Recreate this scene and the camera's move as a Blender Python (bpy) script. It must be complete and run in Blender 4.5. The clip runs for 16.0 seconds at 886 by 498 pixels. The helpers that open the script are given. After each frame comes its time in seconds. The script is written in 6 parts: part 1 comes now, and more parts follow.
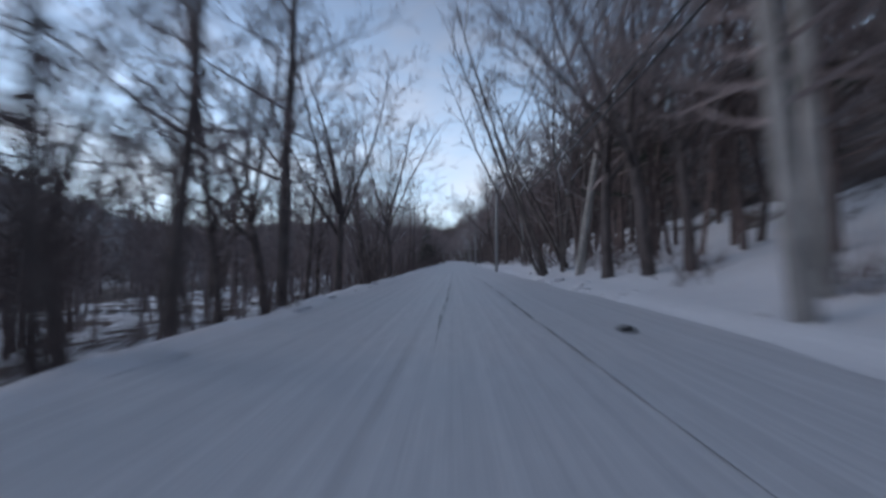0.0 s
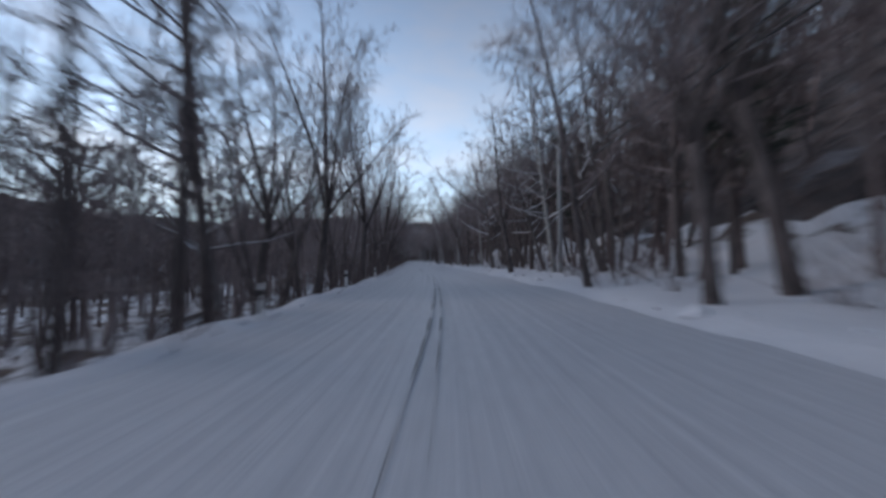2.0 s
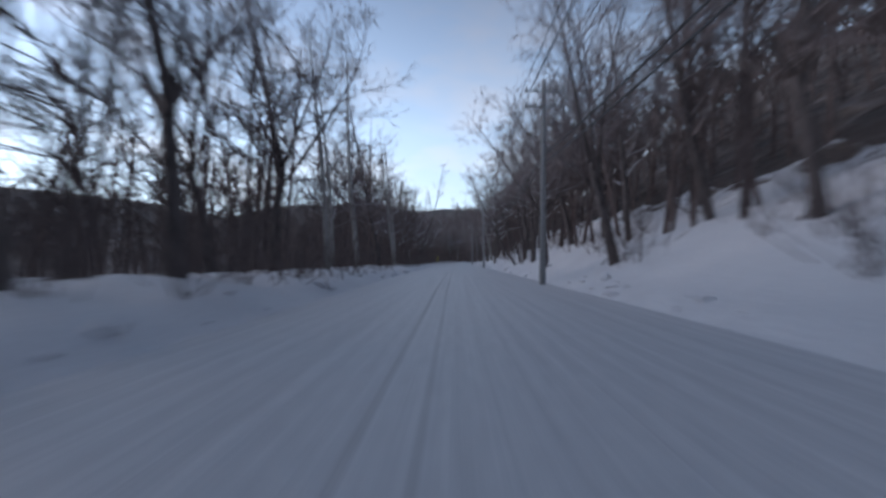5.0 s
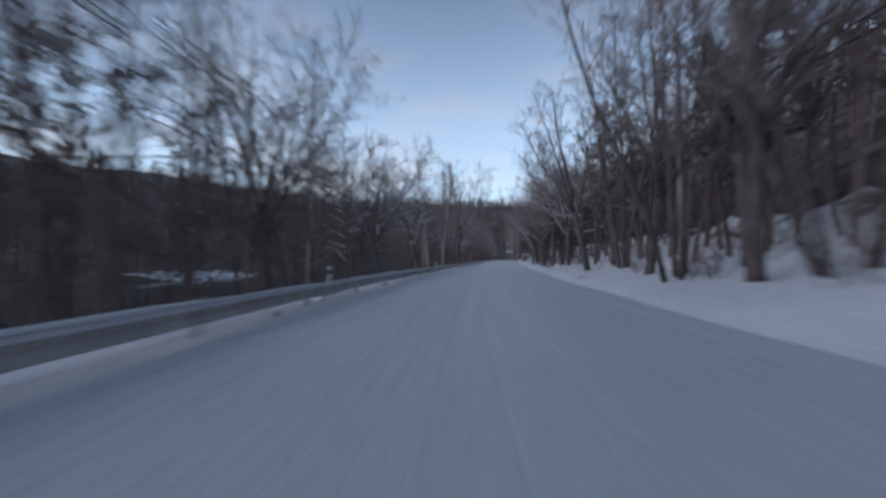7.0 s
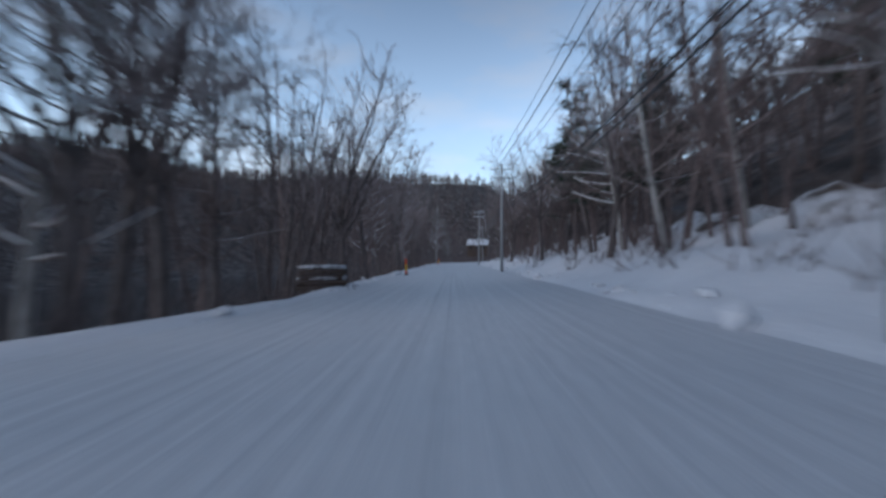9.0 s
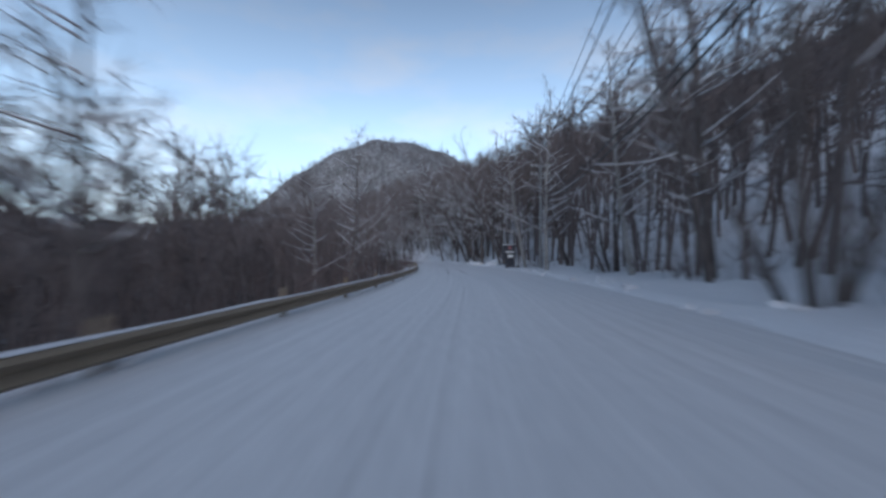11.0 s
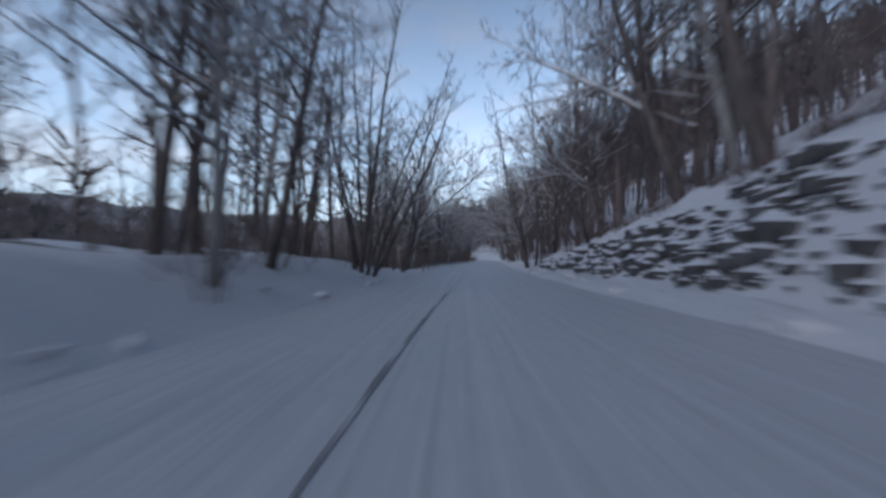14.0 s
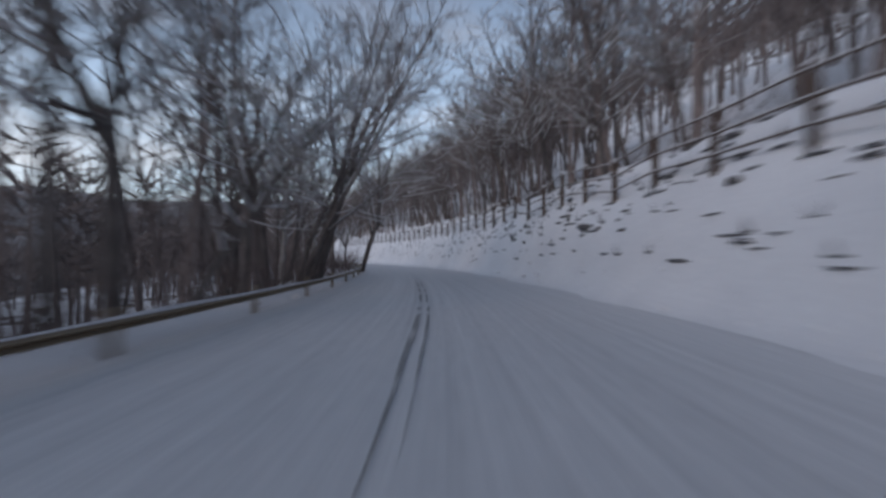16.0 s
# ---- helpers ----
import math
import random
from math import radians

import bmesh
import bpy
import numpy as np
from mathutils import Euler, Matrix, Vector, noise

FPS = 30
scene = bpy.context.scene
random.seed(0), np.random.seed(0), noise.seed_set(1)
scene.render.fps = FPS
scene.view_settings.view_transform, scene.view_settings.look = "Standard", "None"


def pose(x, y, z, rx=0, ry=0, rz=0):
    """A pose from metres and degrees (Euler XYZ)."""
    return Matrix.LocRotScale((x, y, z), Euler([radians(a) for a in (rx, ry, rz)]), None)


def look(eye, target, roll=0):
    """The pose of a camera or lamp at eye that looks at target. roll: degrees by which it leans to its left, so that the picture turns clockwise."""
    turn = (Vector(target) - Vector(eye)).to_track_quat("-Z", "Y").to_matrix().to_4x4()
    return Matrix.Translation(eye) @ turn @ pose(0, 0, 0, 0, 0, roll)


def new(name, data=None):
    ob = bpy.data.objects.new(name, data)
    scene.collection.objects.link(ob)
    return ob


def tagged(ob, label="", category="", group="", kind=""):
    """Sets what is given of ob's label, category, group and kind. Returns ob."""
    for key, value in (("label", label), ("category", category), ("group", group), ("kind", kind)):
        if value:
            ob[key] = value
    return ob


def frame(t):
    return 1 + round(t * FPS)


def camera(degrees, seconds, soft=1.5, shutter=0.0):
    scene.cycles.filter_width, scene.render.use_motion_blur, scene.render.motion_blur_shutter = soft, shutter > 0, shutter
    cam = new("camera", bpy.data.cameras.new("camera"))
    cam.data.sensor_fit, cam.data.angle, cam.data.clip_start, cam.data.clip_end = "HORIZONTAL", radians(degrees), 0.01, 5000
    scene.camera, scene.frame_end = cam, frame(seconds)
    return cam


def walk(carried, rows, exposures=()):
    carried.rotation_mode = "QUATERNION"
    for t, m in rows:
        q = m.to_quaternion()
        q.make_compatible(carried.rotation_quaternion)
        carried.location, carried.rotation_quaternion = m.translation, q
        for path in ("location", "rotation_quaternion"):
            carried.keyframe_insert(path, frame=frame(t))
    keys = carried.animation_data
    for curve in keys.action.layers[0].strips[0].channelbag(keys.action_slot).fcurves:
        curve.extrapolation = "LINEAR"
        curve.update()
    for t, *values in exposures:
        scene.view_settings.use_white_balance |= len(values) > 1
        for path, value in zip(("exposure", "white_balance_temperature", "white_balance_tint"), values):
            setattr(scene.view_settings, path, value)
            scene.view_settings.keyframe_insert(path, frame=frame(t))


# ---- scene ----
# All lengths below are in metres of the place; K brings them to the size of the model.
K = 0.4
SPEED = 90.0          # metres of road per second of film
EYE = 1.25            # height of the lens over the road
START, END = -120.0, 1680.0

# ---- line of the road: heading rate (degrees per second of film, left positive) ----
TURN_T = (-2.0, 1.6, 1.8, 2.3, 2.5, 6.1, 6.3, 6.9, 7.4, 9.9, 10.05, 11.0, 11.15, 12.8, 13.3, 13.8, 14.0, 14.5, 14.7, 15.75, 15.95, 16.8, 17.0, 19.0)
TURN_R = (0.0, 0.0, 16.0, 16.0, 0.0, 0.0, -44.0, -44.0, 0.0, 0.0, -62.0, -62.0, 24.0, 24.0, 0.0, 0.0, -9.0, -9.0, 0.0, 0.0, 33.0, 33.0, 0.0, 0.0)
ST = np.arange(START, END + 1.0, 1.0)
HEAD = np.cumsum(np.interp(ST / SPEED, TURN_T, TURN_R) / SPEED) * math.pi / 180.0
HEAD -= np.interp(0.0, ST, HEAD)
PX = np.cumsum(-np.sin(HEAD))
PY = np.cumsum(np.cos(HEAD))
PX -= np.interp(0.0, ST, PX)
PY -= np.interp(0.0, ST, PY)


def road_xy(s, lat):
    """Place s metres along the road and lat metres to the right of the lens's line."""
    h = np.interp(s, ST, HEAD)
    return np.interp(s, ST, PX) + np.cos(h) * lat, np.interp(s, ST, PY) + np.sin(h) * lat


def heading(s):
    return float(np.interp(s, ST, HEAD))


# ---- camera and walk ----
cam = camera(96.5, 16.0, soft=3.0, shutter=0.14)
YAW = 1.7             # the lens looks a little to the left of the road's heading
PITCH_T = (0.0, 4.0, 6.5, 8.5, 11.5, 14.5, 16.0)
PITCH_D = (91.55, 91.65, 91.4, 91.45, 91.15, 91.35, 91.25)
rows = []
for i in range(81):
    t = i * 0.2
    s = SPEED * t
    x, y = road_xy(s, 0.0)
    yaw = math.degrees(heading(s)) + YAW
    rows.append((t, pose(x * K, y * K, EYE * K, float(np.interp(t, PITCH_T, PITCH_D)), 0.0, yaw)))
walk(cam, rows, exposures=(
    (0.0, 1.2, 6460.0, 18.0), (3.4, 1.22, 6760.0, 19.0), (4.0, 1.32, 6690.0, 20.0), (6.5, 1.12, 6590.0, 18.0), (7.5, 1.07, 6240.0, 16.0), (8.0, 0.91, 6140.0, 14.0), (9.0, 1.24, 6240.0, 14.0), (11.5, 1.12, 6240.0, 14.0),
    (12.5, 1.16, 6590.0, 18.0), (13.0, 1.10, 6540.0, 18.0), (14.0, 1.16, 6290.0, 17.0), (15.0, 1.16, 6590.0, 18.0), (15.5, 1.3, 6700.0, 18.0), (16.0, 1.16, 6990.0, 19.0)))

# ---- sky and light ----
world = bpy.data.worlds.new("world")
scene.world = world
world.use_nodes = True
wn = world.node_tree.nodes
sky = wn.new("ShaderNodeTexSky")
sky.sky_type, sky.sun_disc = "NISHITA", False
sky.sun_elevation, sky.sun_rotation = radians(24), radians(272)
sky.air_density, sky.dust_density, sky.ozone_density = 1.6, 0.05, 3.2
wl = world.node_tree.links
# the hills hide the pale haze at the very horizon: the sky begins a little above it
sky_dir, sky_lift, sky_unit = wn.new("ShaderNodeTexCoord"), wn.new("ShaderNodeVectorMath"), wn.new("ShaderNodeVectorMath")
sky_lift.operation, sky_unit.operation = "MULTIPLY_ADD", "NORMALIZE"
sky_lift.inputs[1].default_value, sky_lift.inputs[2].default_value = (1, 1, 0.8), (0, 0, 0.22)
wl.new(sky_dir.outputs["Generated"], sky_lift.inputs[0])
wl.new(sky_lift.outputs[0], sky_unit.inputs[0])
wl.new(sky_unit.outputs[0], sky.inputs["Vector"])
# thin torn cloud over the blue
wc, wm, wno = wn.new("ShaderNodeTexCoord"), wn.new("ShaderNodeMapping"), wn.new("ShaderNodeTexNoise")
wm.inputs["Scale"].default_value = (1.0, 1.0, 2.6)
wno.inputs["Scale"].default_value, wno.inputs["Detail"].default_value = 4.5, 6.0
wr, wb, wg, wx = wn.new("ShaderNodeValToRGB"), wn.new("ShaderNodeRGBToBW"), wn.new("ShaderNodeMath"), wn.new("ShaderNodeMix")
wr.color_ramp.elements[0].position, wr.color_ramp.elements[0].color = 0.45, (0.12, 0.12, 0.12, 1)
wr.color_ramp.elements[1].position, wr.color_ramp.elements[1].color = 0.75, (0.42, 0.42, 0.42, 1)
wg.operation, wg.inputs[1].default_value = "MULTIPLY", 1.25
wx.data_type = "RGBA"
wl.new(wc.outputs["Generated"], wm.inputs[0])
wl.new(wm.outputs[0], wno.inputs["Vector"])
wl.new(wno.outputs["Fac"], wr.inputs[0])
wl.new(sky.outputs[0], wb.inputs[0])
wl.new(wb.outputs[0], wg.inputs[0])
wl.new(wr.outputs[0], wx.inputs[0])
wl.new(sky.outputs[0], wx.inputs[6])
wl.new(wg.outputs[0], wx.inputs[7])
# the sky pales towards the hills and deepens overhead
height, fall, shade = wn.new("ShaderNodeSeparateXYZ"), wn.new("ShaderNodeValToRGB"), wn.new("ShaderNodeMix")
wl.new(sky_dir.outputs["Generated"], height.inputs[0])
wl.new(height.outputs[2], fall.inputs[0])
while len(fall.color_ramp.elements) < 4:
    fall.color_ramp.elements.new(0.5)
for el, (at, colour) in zip(fall.color_ramp.elements, ((0.0, (1.0, 0.93, 0.84)), (0.3, (0.88, 0.85, 0.81)), (0.6, (0.45, 0.44, 0.43)), (1.0, (0.3, 0.295, 0.285)))):
    el.position, el.color = at, (*colour, 1)
shade.data_type, shade.blend_type = "RGBA", "MULTIPLY"
shade.inputs[0].default_value = 1.0
wl.new(wx.outputs[2], shade.inputs[6])
wl.new(fall.outputs[0], shade.inputs[7])
wl.new(shade.outputs[2], wn["Background"].inputs[0])
wn["Background"].inputs[1].default_value = 0.15
sun = new("sun", bpy.data.lights.new("sun", "SUN"))
sun.data.energy, sun.data.angle, sun.data.color = 0.4, radians(30), (1.0, 0.93, 0.88)
sun.matrix_world = look((-60, 2, 27), (0, 0, 0))


# ---- materials ----
def material(name):
    m = bpy.data.materials.new(name)
    m.use_nodes = True
    nt = m.node_tree
    return m, nt, nt.nodes["Principled BSDF"]


def node(nt, kind, **inputs):
    n = nt.nodes.new(kind)
    for key, value in inputs.items():
        n.inputs[key].default_value = value
    return n


def noise_of(nt, scale, detail=4.0, stretch=(1, 1, 1), coord="Object"):
    """Noise at a real-world scale: features per metre."""
    tc = nt.nodes.new("ShaderNodeTexCoord")
    mp = nt.nodes.new("ShaderNodeMapping")
    k = 1.0 if coord == "UV" else 1.0 / K
    mp.inputs["Scale"].default_value = [a * k for a in stretch]
    nt.links.new(tc.outputs[coord], mp.inputs["Vector"])
    n = node(nt, "ShaderNodeTexNoise", Scale=scale, Detail=detail)
    nt.links.new(mp.outputs[0], n.inputs["Vector"])
    return n.outputs["Fac"]


def ramp(nt, fac, *stops):
    r = nt.nodes.new("ShaderNodeValToRGB")
    els = r.color_ramp.elements
    while len(els) < len(stops):
        els.new(0.5)
    for el, (p, c) in zip(els, stops):
        el.position, el.color = p, (*c, 1) if len(c) == 3 else (c[0], c[0], c[0], 1)
    nt.links.new(fac, r.inputs[0])
    return r.outputs[0]


def mix(nt, fac, a, b):
    m = nt.nodes.new("ShaderNodeMix")
    m.data_type = "RGBA"
    for sock, v in ((m.inputs[0], fac), (m.inputs[6], a), (m.inputs[7], b)):
        if isinstance(v, (int, float)):
            sock.default_value = v
        elif isinstance(v, tuple):
            sock.default_value = (*v, 1)
        else:
            nt.links.new(v, sock)
    return m.outputs[2]


def bump(nt, bsdf, height, strength, dist):
    b = node(nt, "ShaderNodeBump", Strength=strength, Distance=dist * K)
    nt.links.new(height, b.inputs["Height"])
    nt.links.new(b.outputs[0], bsdf.inputs["Normal"])


def plain(name, colour, rough=0.6, metal=0.0, grain=12.0, vary=0.25):
    m, nt, b = material(name)
    n = noise_of(nt, grain, 5.0)
    dark = tuple(c * (1 - vary) for c in colour)
    light = tuple(min(1.0, c * (1 + vary)) for c in colour)
    nt.links.new(ramp(nt, n, (0.3, dark), (0.7, light)), b.inputs["Base Color"])
    b.inputs["Roughness"].default_value, b.inputs["Metallic"].default_value = rough, metal
    bump(nt, b, n, 0.3, 0.01)
    return m


def up_facing(nt, low, high):
    """How far a surface faces the sky, between two limits of its normal's height."""
    g = nt.nodes.new("ShaderNodeNewGeometry")
    sx = nt.nodes.new("ShaderNodeSeparateXYZ")
    nt.links.new(g.outputs["Normal"], sx.inputs[0])
    return ramp(nt, sx.outputs[2], (low, (0.0,)), (high, (1.0,)))


def snow_material():
    m, nt, b = material("snow")
    big, fine = noise_of(nt, 0.35, 3.0), noise_of(nt, 9.0, 6.0)
    nt.links.new(mix(nt, 0.5, ramp(nt, big, (0.3, (0.64, 0.65, 0.68)), (0.7, (0.79, 0.8, 0.82))),
                     ramp(nt, fine, (0.3, (0.66, 0.67, 0.7)), (0.7, (0.81, 0.82, 0.84)))), b.inputs["Base Color"])
    b.inputs["Roughness"].default_value = 0.75
    bump(nt, b, fine, 0.5, 0.06)
    return m


def floor_material():
    """Snow with forest litter, twigs and earth showing through."""
    m, nt, b = material("forest_floor")
    big, fine = noise_of(nt, 0.5, 6.0), noise_of(nt, 4.0, 8.0)
    litter = ramp(nt, fine, (0.3, (0.05, 0.04, 0.035)), (0.7, (0.16, 0.12, 0.1)))
    nt.links.new(mix(nt, ramp(nt, big, (0.47, (0.0,)), (0.6, (1.0,))), (0.75, 0.77, 0.8), litter), b.inputs["Base Color"])
    b.inputs["Roughness"].default_value = 0.85
    bump(nt, b, fine, 0.6, 0.15)
    return m


def wood_hill_material(name, dark, middle, light):
    """Far wooded slope: bare crowns over snow."""
    m, nt, b = material(name)
    big, fine = noise_of(nt, 0.02, 5.0), noise_of(nt, 0.35, 8.0, (1, 1, 0.35))
    crowns = ramp(nt, fine, (0.38, dark), (0.55, middle), (0.75, light))
    nt.links.new(mix(nt, ramp(nt, big, (0.45, (0.0,)), (0.7, (0.45,))), crowns, (0.05, 0.045, 0.042)), b.inputs["Base Color"])
    b.inputs["Roughness"].default_value = 0.9
    bump(nt, b, fine, 1.0, 3.0)
    return m


def road_material():
    """Packed snow, streaked along the way, with worn ruts; UV: metres across and along."""
    m, nt, b = material("packed_snow")
    streak = noise_of(nt, 1.0, 6.0, (5.0, 0.06, 1), "UV")
    grain = noise_of(nt, 1.0, 6.0, (7.0, 3.0, 1), "UV")
    patch = noise_of(nt, 1.0, 3.0, (0.5, 0.045, 1), "UV")
    snow = mix(nt, 0.4, ramp(nt, streak, (0.3, (0.54, 0.55, 0.57)), (0.65, (0.68, 0.69, 0.71))),
               ramp(nt, grain, (0.3, (0.54, 0.55, 0.57)), (0.7, (0.74, 0.75, 0.77))))
    uv = nt.nodes.new("ShaderNodeTexCoord")
    sx = nt.nodes.new("ShaderNodeSeparateXYZ")
    nt.links.new(uv.outputs["UV"], sx.inputs[0])
    # wander of the ruts
    wander = noise_of(nt, 1.0, 2.0, (0.0, 0.02, 1), "UV")
    shift = node(nt, "ShaderNodeMath")
    shift.operation = "MULTIPLY_ADD"
    nt.links.new(wander, shift.inputs[0])
    shift.inputs[1].default_value = 0.5
    nt.links.new(sx.outputs[0], shift.inputs[2])
    part_of_way = node(nt, "ShaderNodeMath")
    part_of_way.operation = "MULTIPLY"
    nt.links.new(sx.outputs[1], part_of_way.inputs[0])
    part_of_way.inputs[1].default_value = 1.0 / 1680.0
    # the two wheel tracks that stay open in the second bend
    bend = ramp(nt, part_of_way.outputs[0], (1045 / 1680, (0.0,)), (1075 / 1680, (0.65,)), (1108 / 1680, (0.65,)), (1125 / 1680, (0.0,)))
    # ruts that drifting snow has filled in places
    filled = ramp(nt, part_of_way.outputs[0], (500 / 1680, (0.7,)), (560 / 1680, (0.15,)), (780 / 1680, (0.3,)), (1000 / 1680, (0.7,)), (1062 / 1680, (0.12,)), (1110 / 1680, (0.12,)), (1130 / 1680, (0.6,)))
    worn = None
    for centre, width, share in ((-0.42, 0.05, filled), (0.02, 0.045, filled), (-0.66, 0.05, bend), (0.84, 0.05, bend)):
        d = node(nt, "ShaderNodeMath")
        d.operation = "SUBTRACT"
        nt.links.new(shift.outputs[0], d.inputs[0])
        d.inputs[1].default_value = centre
        a = node(nt, "ShaderNodeMath")
        a.operation = "ABSOLUTE"
        nt.links.new(d.outputs[0], a.inputs[0])
        r = ramp(nt, a.outputs[0], (width * 0.4, (1.0,)), (width * 1.3, (0.0,)))
        sh = node(nt, "ShaderNodeMath")
        sh.operation = "MULTIPLY"
        nt.links.new(r, sh.inputs[0])
        nt.links.new(share, sh.inputs[1])
        r = sh.outputs[0]
        if worn is None:
            worn = r
        else:
            ad = node(nt, "ShaderNodeMath")
            ad.operation = "MAXIMUM"
            nt.links.new(worn, ad.inputs[0])
            nt.links.new(r, ad.inputs[1])
            worn = ad.outputs[0]
    where = ramp(nt, patch, (0.45, (0.05,)), (0.66, (0.6,)))
    most = node(nt, "ShaderNodeMath")
    most.operation = "MAXIMUM"
    nt.links.new(where, most.inputs[0])
    nt.links.new(bend, most.inputs[1])
    where = most.outputs[0]
    mu = node(nt, "ShaderNodeMath")
    mu.operation = "MULTIPLY"
    nt.links.new(worn, mu.inputs[0])
    nt.links.new(where, mu.inputs[1])
    nt.links.new(mix(nt, mu.outputs[0], snow, (0.13, 0.13, 0.14)), b.inputs["Base Color"])
    b.inputs["Roughness"].default_value = 0.6
    bump(nt, b, streak, 0.35, 0.05)
    return m


def bark_material(name, dark, light, snow):
    m, nt, b = material(name)
    fine = noise_of(nt, 6.0, 6.0, (1, 1, 0.3))
    bark = ramp(nt, fine, (0.3, dark), (0.7, light))
    if snow > 0:
        cover = up_facing(nt, 0.92 - 0.5 * snow, 0.97 - 0.4 * snow)
        bark = mix(nt, cover, bark, (0.72, 0.74, 0.78))
    nt.links.new(bark, b.inputs["Base Color"])
    b.inputs["Roughness"].default_value = 0.85
    bump(nt, b, fine, 0.5, 0.02)
    return m


def slush_material():
    """Dark slush in a rut, with snow blown into it here and there."""
    m, nt, b = material("dark_slush")
    wide, fine = noise_of(nt, 0.7, 4.0), noise_of(nt, 11.0, 5.0)
    dark = ramp(nt, fine, (0.3, (0.15, 0.15, 0.155)), (0.7, (0.34, 0.34, 0.35)))
    nt.links.new(mix(nt, ramp(nt, wide, (0.46, (0.0,)), (0.6, (1.0,))), dark, (0.58, 0.59, 0.61)), b.inputs["Base Color"])
    b.inputs["Roughness"].default_value = 0.5
    bump(nt, b, fine, 0.5, 0.02)
    return m


SNOW, FLOOR, ROAD = snow_material(), floor_material(), road_material()
SLOPE = wood_hill_material("wooded_slope", (0.035, 0.028, 0.027), (0.11, 0.084, 0.076), (0.2, 0.19, 0.195))
# paler tones: snow between the crowns, and distance haze put into the colour
HAZY_SNOW_SLOPE = wood_hill_material("hazy_snowy_slope", (0.11, 0.1, 0.1), (0.27, 0.25, 0.25), (0.55, 0.55, 0.57))
BARK = bark_material("bark", (0.05, 0.041, 0.039), (0.16, 0.13, 0.125), 0.25)
TWIG = bark_material("twigs", (0.16, 0.128, 0.125), (0.32, 0.262, 0.255), 0.35)
BARK_SNOW = bark_material("snowy_bark", (0.06, 0.051, 0.048), (0.18, 0.153, 0.143), 0.6)
TWIG_SNOW = bark_material("snowy_twigs", (0.1, 0.08, 0.075), (0.235, 0.19, 0.18), 0.8)
BIRCH = bark_material("birch_bark", (0.2, 0.19, 0.18), (0.45, 0.43, 0.41), 0.3)
BRUSH = bark_material("brush", (0.07, 0.05, 0.048), (0.178, 0.135, 0.128), 0.15)
NEEDLES = bark_material("needles", (0.018, 0.026, 0.018), (0.05, 0.062, 0.045), 0.5)
SLUSH = slush_material()
STONE = bark_material("stone", (0.035, 0.034, 0.036), (0.15, 0.145, 0.148), 0.5)
CONCRETE = plain("concrete", (0.3, 0.3, 0.3), 0.8)
STEEL = plain("galvanised_steel", (0.42, 0.43, 0.44), 0.5, 0.6)
RUST = plain("weathered_steel", (0.24, 0.19, 0.135), 0.75, 0.1)
CRUSTED = bark_material("snow_crusted_steel", (0.27, 0.255, 0.24), (0.6, 0.575, 0.55), 0.3)
BLACK = plain("black_rubber", (0.02, 0.02, 0.022), 0.6)
WOOD = plain("dark_wood", (0.09, 0.06, 0.045), 0.75)
WHITE = plain("white_paint", (0.78, 0.78, 0.76), 0.5, vary=0.06)
ORANGE = plain("orange_plastic", (0.8, 0.1, 0.03), 0.45, vary=0.1)
YELLOW = plain("yellow_plastic", (0.72, 0.62, 0.03), 0.45, vary=0.1)
DARK_GLASS = plain("dark_glass", (0.03, 0.035, 0.045), 0.1)
NAVY = plain("dark_blue_paint", (0.02, 0.022, 0.035), 0.45)


# ---- mesh helpers ----
def mesh_np(name, verts, tris, mats, index=None, uv=None, smooth=False):
    """A mesh from arrays of corners (metres) and triangles or quads."""
    me = bpy.data.meshes.new(name)
    verts = np.asarray(verts, dtype=np.float32) * K
    tris = np.asarray(tris, dtype=np.int32)
    n, k = tris.shape
    me.vertices.add(len(verts))
    me.vertices.foreach_set("co", verts.ravel())
    me.loops.add(n * k)
    me.loops.foreach_set("vertex_index", tris.ravel())
    me.polygons.add(n)
    me.polygons.foreach_set("loop_start", np.arange(n, dtype=np.int32) * k)
    for m in mats:
        me.materials.append(m)
    if index is not None:
        me.polygons.foreach_set("material_index", np.asarray(index, dtype=np.int32))
    me.polygons.foreach_set("use_smooth", np.full(n, smooth, dtype=bool))
    if uv is not None:
        lay = me.uv_layers.new(name="uv")
        lay.data.foreach_set("uv", np.asarray(uv, dtype=np.float32)[tris.ravel()].ravel())
    me.update(calc_edges=True)
    me.validate()
    return me


